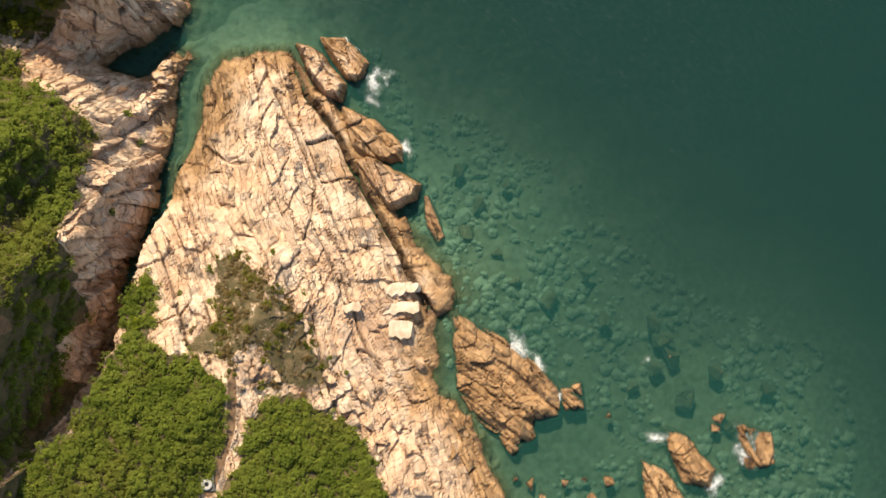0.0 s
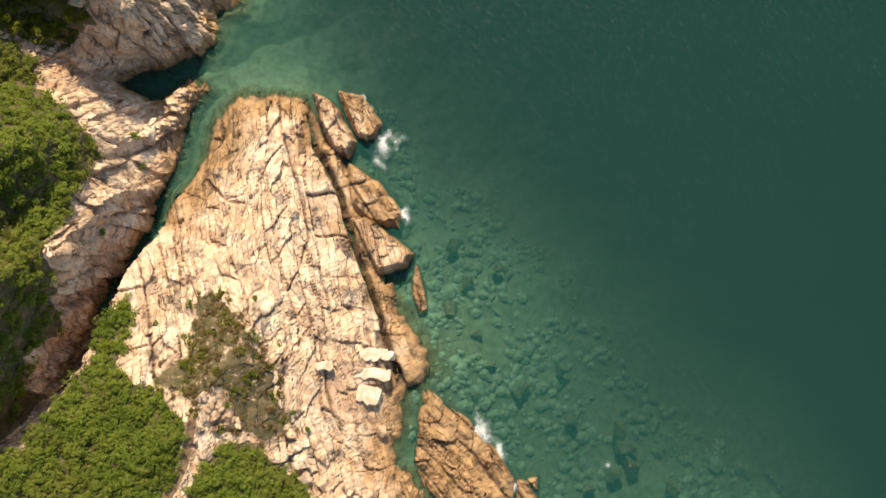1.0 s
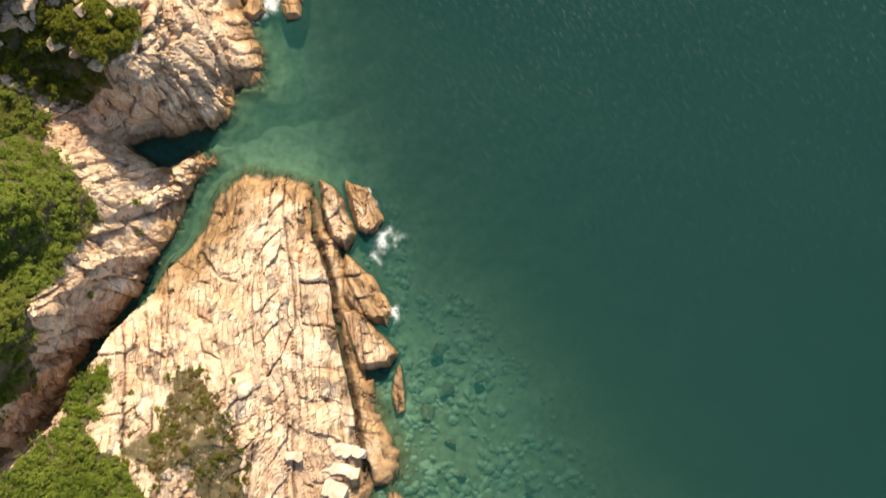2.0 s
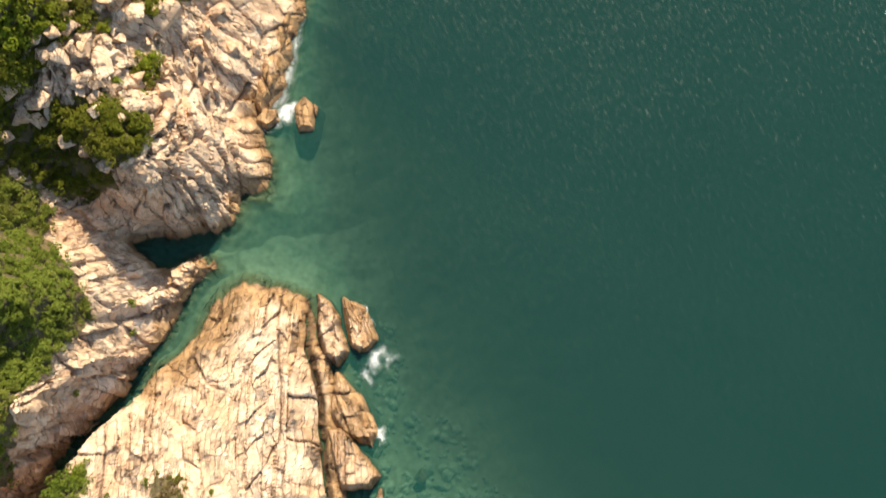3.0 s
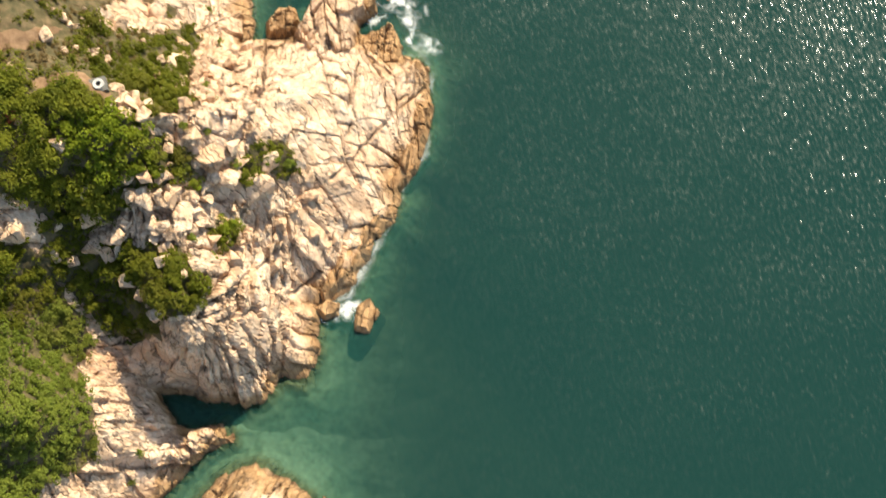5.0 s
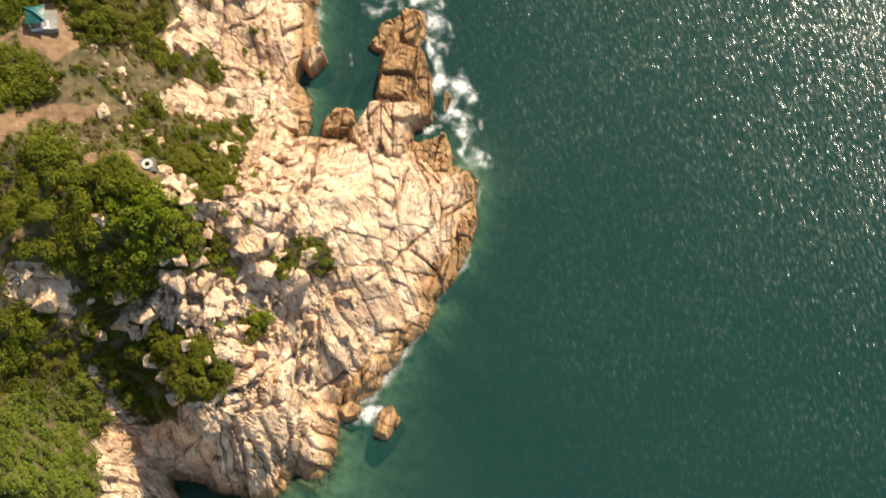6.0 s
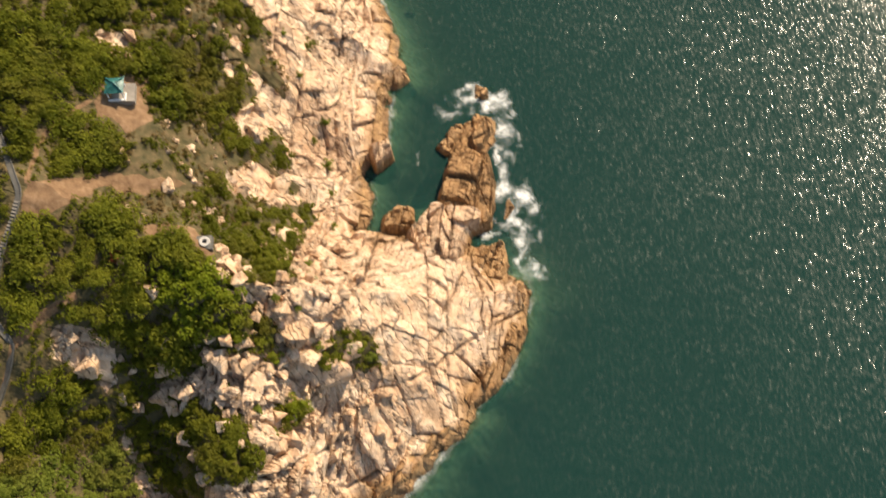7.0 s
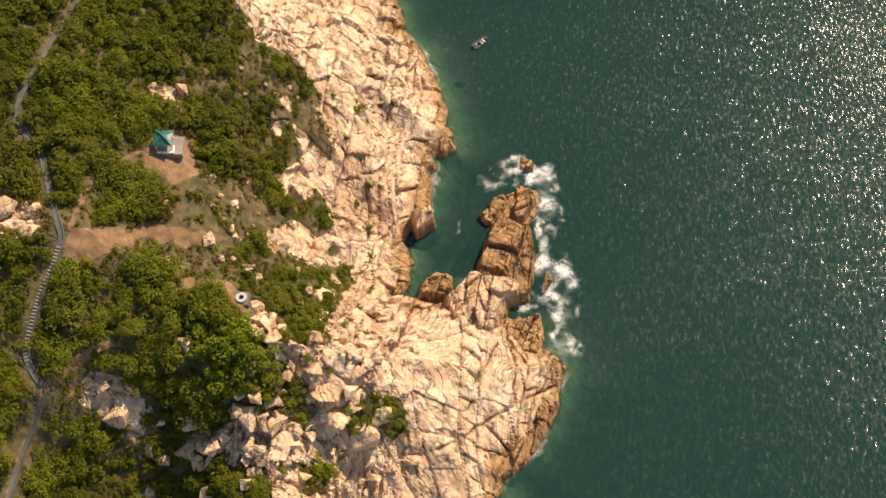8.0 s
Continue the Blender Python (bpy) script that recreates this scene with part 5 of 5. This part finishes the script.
# -- built things --
def stairway():
    """The concrete hill path, its kerb and its steps."""
    line = []
    for (ax, ay), (bx, by) in zip(STAIR, STAIR[1:]):
        n = max(2, int(math.hypot(bx - ax, by - ay) / 0.55))
        line += [(ax + (bx - ax) * k / n, ay + (by - ay) * k / n) for k in range(n)]
    line = np.array(line)
    for _ in range(6):
        line[1:-1] = (line[:-2] + 2 * line[1:-1] + line[2:]) / 4
    z = landform(line[:, 0], line[:, 1])[0]
    for _ in range(12):
        z[1:-1] = (z[:-2] + 2 * z[1:-1] + z[2:]) / 4
    root = thing("hill_path", pose(*line[0], z[0]), "narrow pale concrete footpath with steps winding over the hill", "path", kind="structure")
    inv = root.matrix_world.inverted()
    bm, kerb = bmesh.new(), bmesh.new()
    prev = prevk = None
    rows = []
    for k in range(len(line)):
        a, b = line[max(k - 1, 0)], line[min(k + 1, len(line) - 1)]
        t = (b - a) / (np.hypot(*(b - a)) + 1e-9)
        rows.append((line[k], np.array([-t[1], t[0]]), t, z[k] + 0.22))
    for p, n, t, h in rows:
        ring = [bm.verts.new(inv @ Vector((*(p + n * w), h + dz))) for w, dz in ((-0.45, -0.6), (-0.45, 0), (0.45, 0), (0.45, -0.6))]
        ringk = [kerb.verts.new(inv @ Vector((*(p + n * w), h + dz))) for w, dz in ((0.47, -0.5), (0.47, 0.22), (0.62, 0.22), (0.62, -0.5))]
        if prev:
            for j in range(3):
                bm.faces.new((prev[j], prev[j + 1], ring[j + 1], ring[j]))
                kerb.faces.new((prevk[j], prevk[j + 1], ringk[j + 1], ringk[j]))
        prev, prevk = ring, ringk
    part("pavement", bm, CONCRETE, root)
    part("kerb", kerb, CONCRETE, root)
    tread = bmesh.new()
    box(tread, -0.2, -0.46, -0.06, 0.2, 0.46, 0.10, 0.02)
    me = bpy.data.meshes.new("step")
    tread.to_mesh(me)
    tread.free()
    me.materials.append(STEP_STONE)
    for p, n, t, h in rows:
        if -127.5 < p[0] < -113.5 and p[1] < 49.5:
            ob = new("step", me)
            ob.parent = root
            ob.matrix_local = inv @ pose(p[0], p[1], h, 0, 0, math.degrees(math.atan2(t[1], t[0])))


def concrete_ring(x, y, turn, label):
    """A ring-shaped concrete mount on a square base, a dark disc painting the shade in its hole."""
    z = height(x, y) + 0.25
    root = thing("concrete_ring", pose(x, y, z, 0, 0, turn), label, "concrete mount")
    bm = bmesh.new()
    box(bm, -1.5, -1.35, -1.2, 1.35, 1.4, 0.12, 0.05)
    part("base", bm, CONCRETE, root)
    bm = bmesh.new()
    prev, first = None, None
    profile = [(0.45, 0.12), (0.43, 0.55), (0.50, 0.62), (0.92, 0.62), (1.0, 0.54), (1.02, 0.12)]
    for k in range(32):
        w = k * math.tau / 32
        ring = [bm.verts.new((r * math.cos(w), r * math.sin(w), h)) for r, h in profile]
        if prev:
            for a, b, c, d in zip(prev, prev[1:], ring[1:], ring):
                bm.faces.new((a, b, c, d))
        prev, first = ring, first or ring
    for a, b, c, d in zip(prev, prev[1:], first[1:], first):
        bm.faces.new((a, b, c, d))
    bmesh.ops.recalc_face_normals(bm, faces=bm.faces)
    part("rim", bm, PALE_CONCRETE, root, "pale weathered concrete rim")
    # flat disc that puts the shade of the ring's hole into colour
    bm = bmesh.new()
    bmesh.ops.create_circle(bm, cap_ends=True, segments=32, radius=0.46, matrix=Matrix.Translation((0, 0, 0.16)))
    part("hollow", bm, DARK, root, "flat dark disc for the shade in the ring's hole")


def pavilion(x, y, turn):
    z = height(x, y) + 0.3
    root = thing("pavilion", pose(x, y, z, 0, 0, turn) @ Matrix.Diagonal((0.9, 0.9, 0.9, 1)), "small open pavilion with a green glazed hipped roof", "pavilion")
    bm = bmesh.new()
    box(bm, -2.0, -2.4, -1.5, 3.7, 2.1, 0.0, 0.04)
    part("platform", bm, WORN_CONCRETE, root, "worn grey concrete platform")
    post = bmesh.new()
    bmesh.ops.create_cone(post, cap_ends=True, segments=10, radius1=0.13, radius2=0.12, depth=2.4, matrix=Matrix.Translation((0, 0, 1.2)))
    me = bpy.data.meshes.new("post")
    post.to_mesh(me)
    post.free()
    me.materials.append(WHITE_PAINT)
    for px, py in ((-1.5, -1.5), (1.5, -1.5), (1.5, 1.5), (-1.5, 1.5)):
        ob = new("post", me)
        ob.parent, ob.location = root, (px, py, 0)
    for k in range(4):
        bm = bmesh.new()
        rows = []
        for j in range(9):
            s = j / 8
            half, up = 1.95 * (1 - s) + 0.05 * s, 2.35 + 0.95 * (0.65 * s + 0.35 * s * s)
            rows.append([bm.verts.new((half * q, -half, up + 0.12 * (abs(q) ** 3) * (1 - s))) for q in np.linspace(-1, 1, 13)])
        for a, b in zip(rows, rows[1:]):
            for i in range(12):
                bm.faces.new((a[i], a[i + 1], b[i + 1], b[i]))
        bmesh.ops.solidify(bm, geom=bm.faces[:], thickness=-0.08)
        face = part("roof_slope", bm, ROOF_TILE, root, "green glazed tile slope")
        face.rotation_euler = (0, 0, k * math.pi / 2)
        tube = bmesh.new()
        a, b = Vector((1.98, -1.98, 2.50)), Vector((0.06, -0.06, 3.36))
        m = Matrix.Translation((a + b) / 2) @ (b - a).to_track_quat("Z", "Y").to_matrix().to_4x4()
        bmesh.ops.create_cone(tube, cap_ends=True, segments=8, radius1=0.09, radius2=0.08, depth=(b - a).length, matrix=m)
        ridge = part("hip_ridge", tube, ROOF_TILE, root)
        ridge.rotation_euler = (0, 0, k * math.pi / 2)
    bm = bmesh.new()
    bmesh.ops.create_uvsphere(bm, u_segments=12, v_segments=8, radius=0.16, matrix=Matrix.Translation((0, 0, 3.45)))
    part("finial", bm, ROOF_TILE, root)
    bm = bmesh.new()
    box(bm, -1.5, -2.35, 0.0, 1.7, -1.95, 0.45, 0.03)
    part("bench", bm, WHITE_PAINT, root, "white stone bench")
    bm = bmesh.new()
    box(bm, 1.75, -2.3, 0.0, 2.05, -0.4, 0.45, 0.03)
    part("bench", bm, WHITE_PAINT, root, "white stone bench")


def boat(x, y, turn):
    root = thing("boat", pose(x, y, 0.0, 0, 0, turn), "small open grey motorboat floating off the rocks", "boat")
    stations = [(-2.3, 0.72, 0.0), (-1.2, 0.85, 0.0), (0.2, 0.86, 0.02), (1.3, 0.62, 0.10), (2.0, 0.30, 0.22), (2.35, 0.03, 0.32)]
    bm = bmesh.new()
    prev = None
    for sx_, w, lift in stations:
        ring = [bm.verts.new((sx_, yy, zz)) for yy, zz in ((-w, 0.55 + lift), (-w * 0.92, 0.1 + lift), (-w * 0.4, -0.25 + lift), (w * 0.4, -0.25 + lift), (w * 0.92, 0.1 + lift), (w, 0.55 + lift))]
        if prev:
            for j in range(5):
                bm.faces.new((prev[j], prev[j + 1], ring[j + 1], ring[j]))
        else:
            bm.faces.new(ring)
        prev = ring
    bmesh.ops.solidify(bm, geom=bm.faces[:], thickness=0.06)
    part("hull", bm, HULL, root)
    bm = bmesh.new()
    box(bm, -2.2, -0.62, 0.02, 1.2, 0.62, 0.08)
    part("deck", bm, PALE_CONCRETE, root, "pale inner deck")
    for bx in (-1.6, -0.3, 0.9):
        bm = bmesh.new()
        box(bm, bx - 0.18, -0.72, 0.32, bx + 0.18, 0.72, 0.40, 0.02)
        part("thwart", bm, DARK if bx < 0.5 else HULL, root)
    bm = bmesh.new()
    box(bm, -2.75, -0.2, 0.2, -2.3, 0.2, 0.95, 0.08)
    box(bm, -2.62, -0.08, -0.5, -2.42, 0.08, 0.25, 0.03)
    part("outboard_motor", bm, DARK, root, "black outboard motor")
    bm = bmesh.new()
    box(bm, -0.75, -0.35, 0.08, -0.1, 0.35, 0.75, 0.06)
    part("console", bm, DARK, root, "dark steering console")


stairway()
concrete_ring(-106.2, 72.3, 58, "ring-shaped pale concrete mount on a rocky ledge")
concrete_ring(-43.9, -36.3, 10, "ring-shaped pale concrete mount beside shrubs")
pavilion(-140.6, 74.6, 58)
boat(-162.0, 159.3, 100)
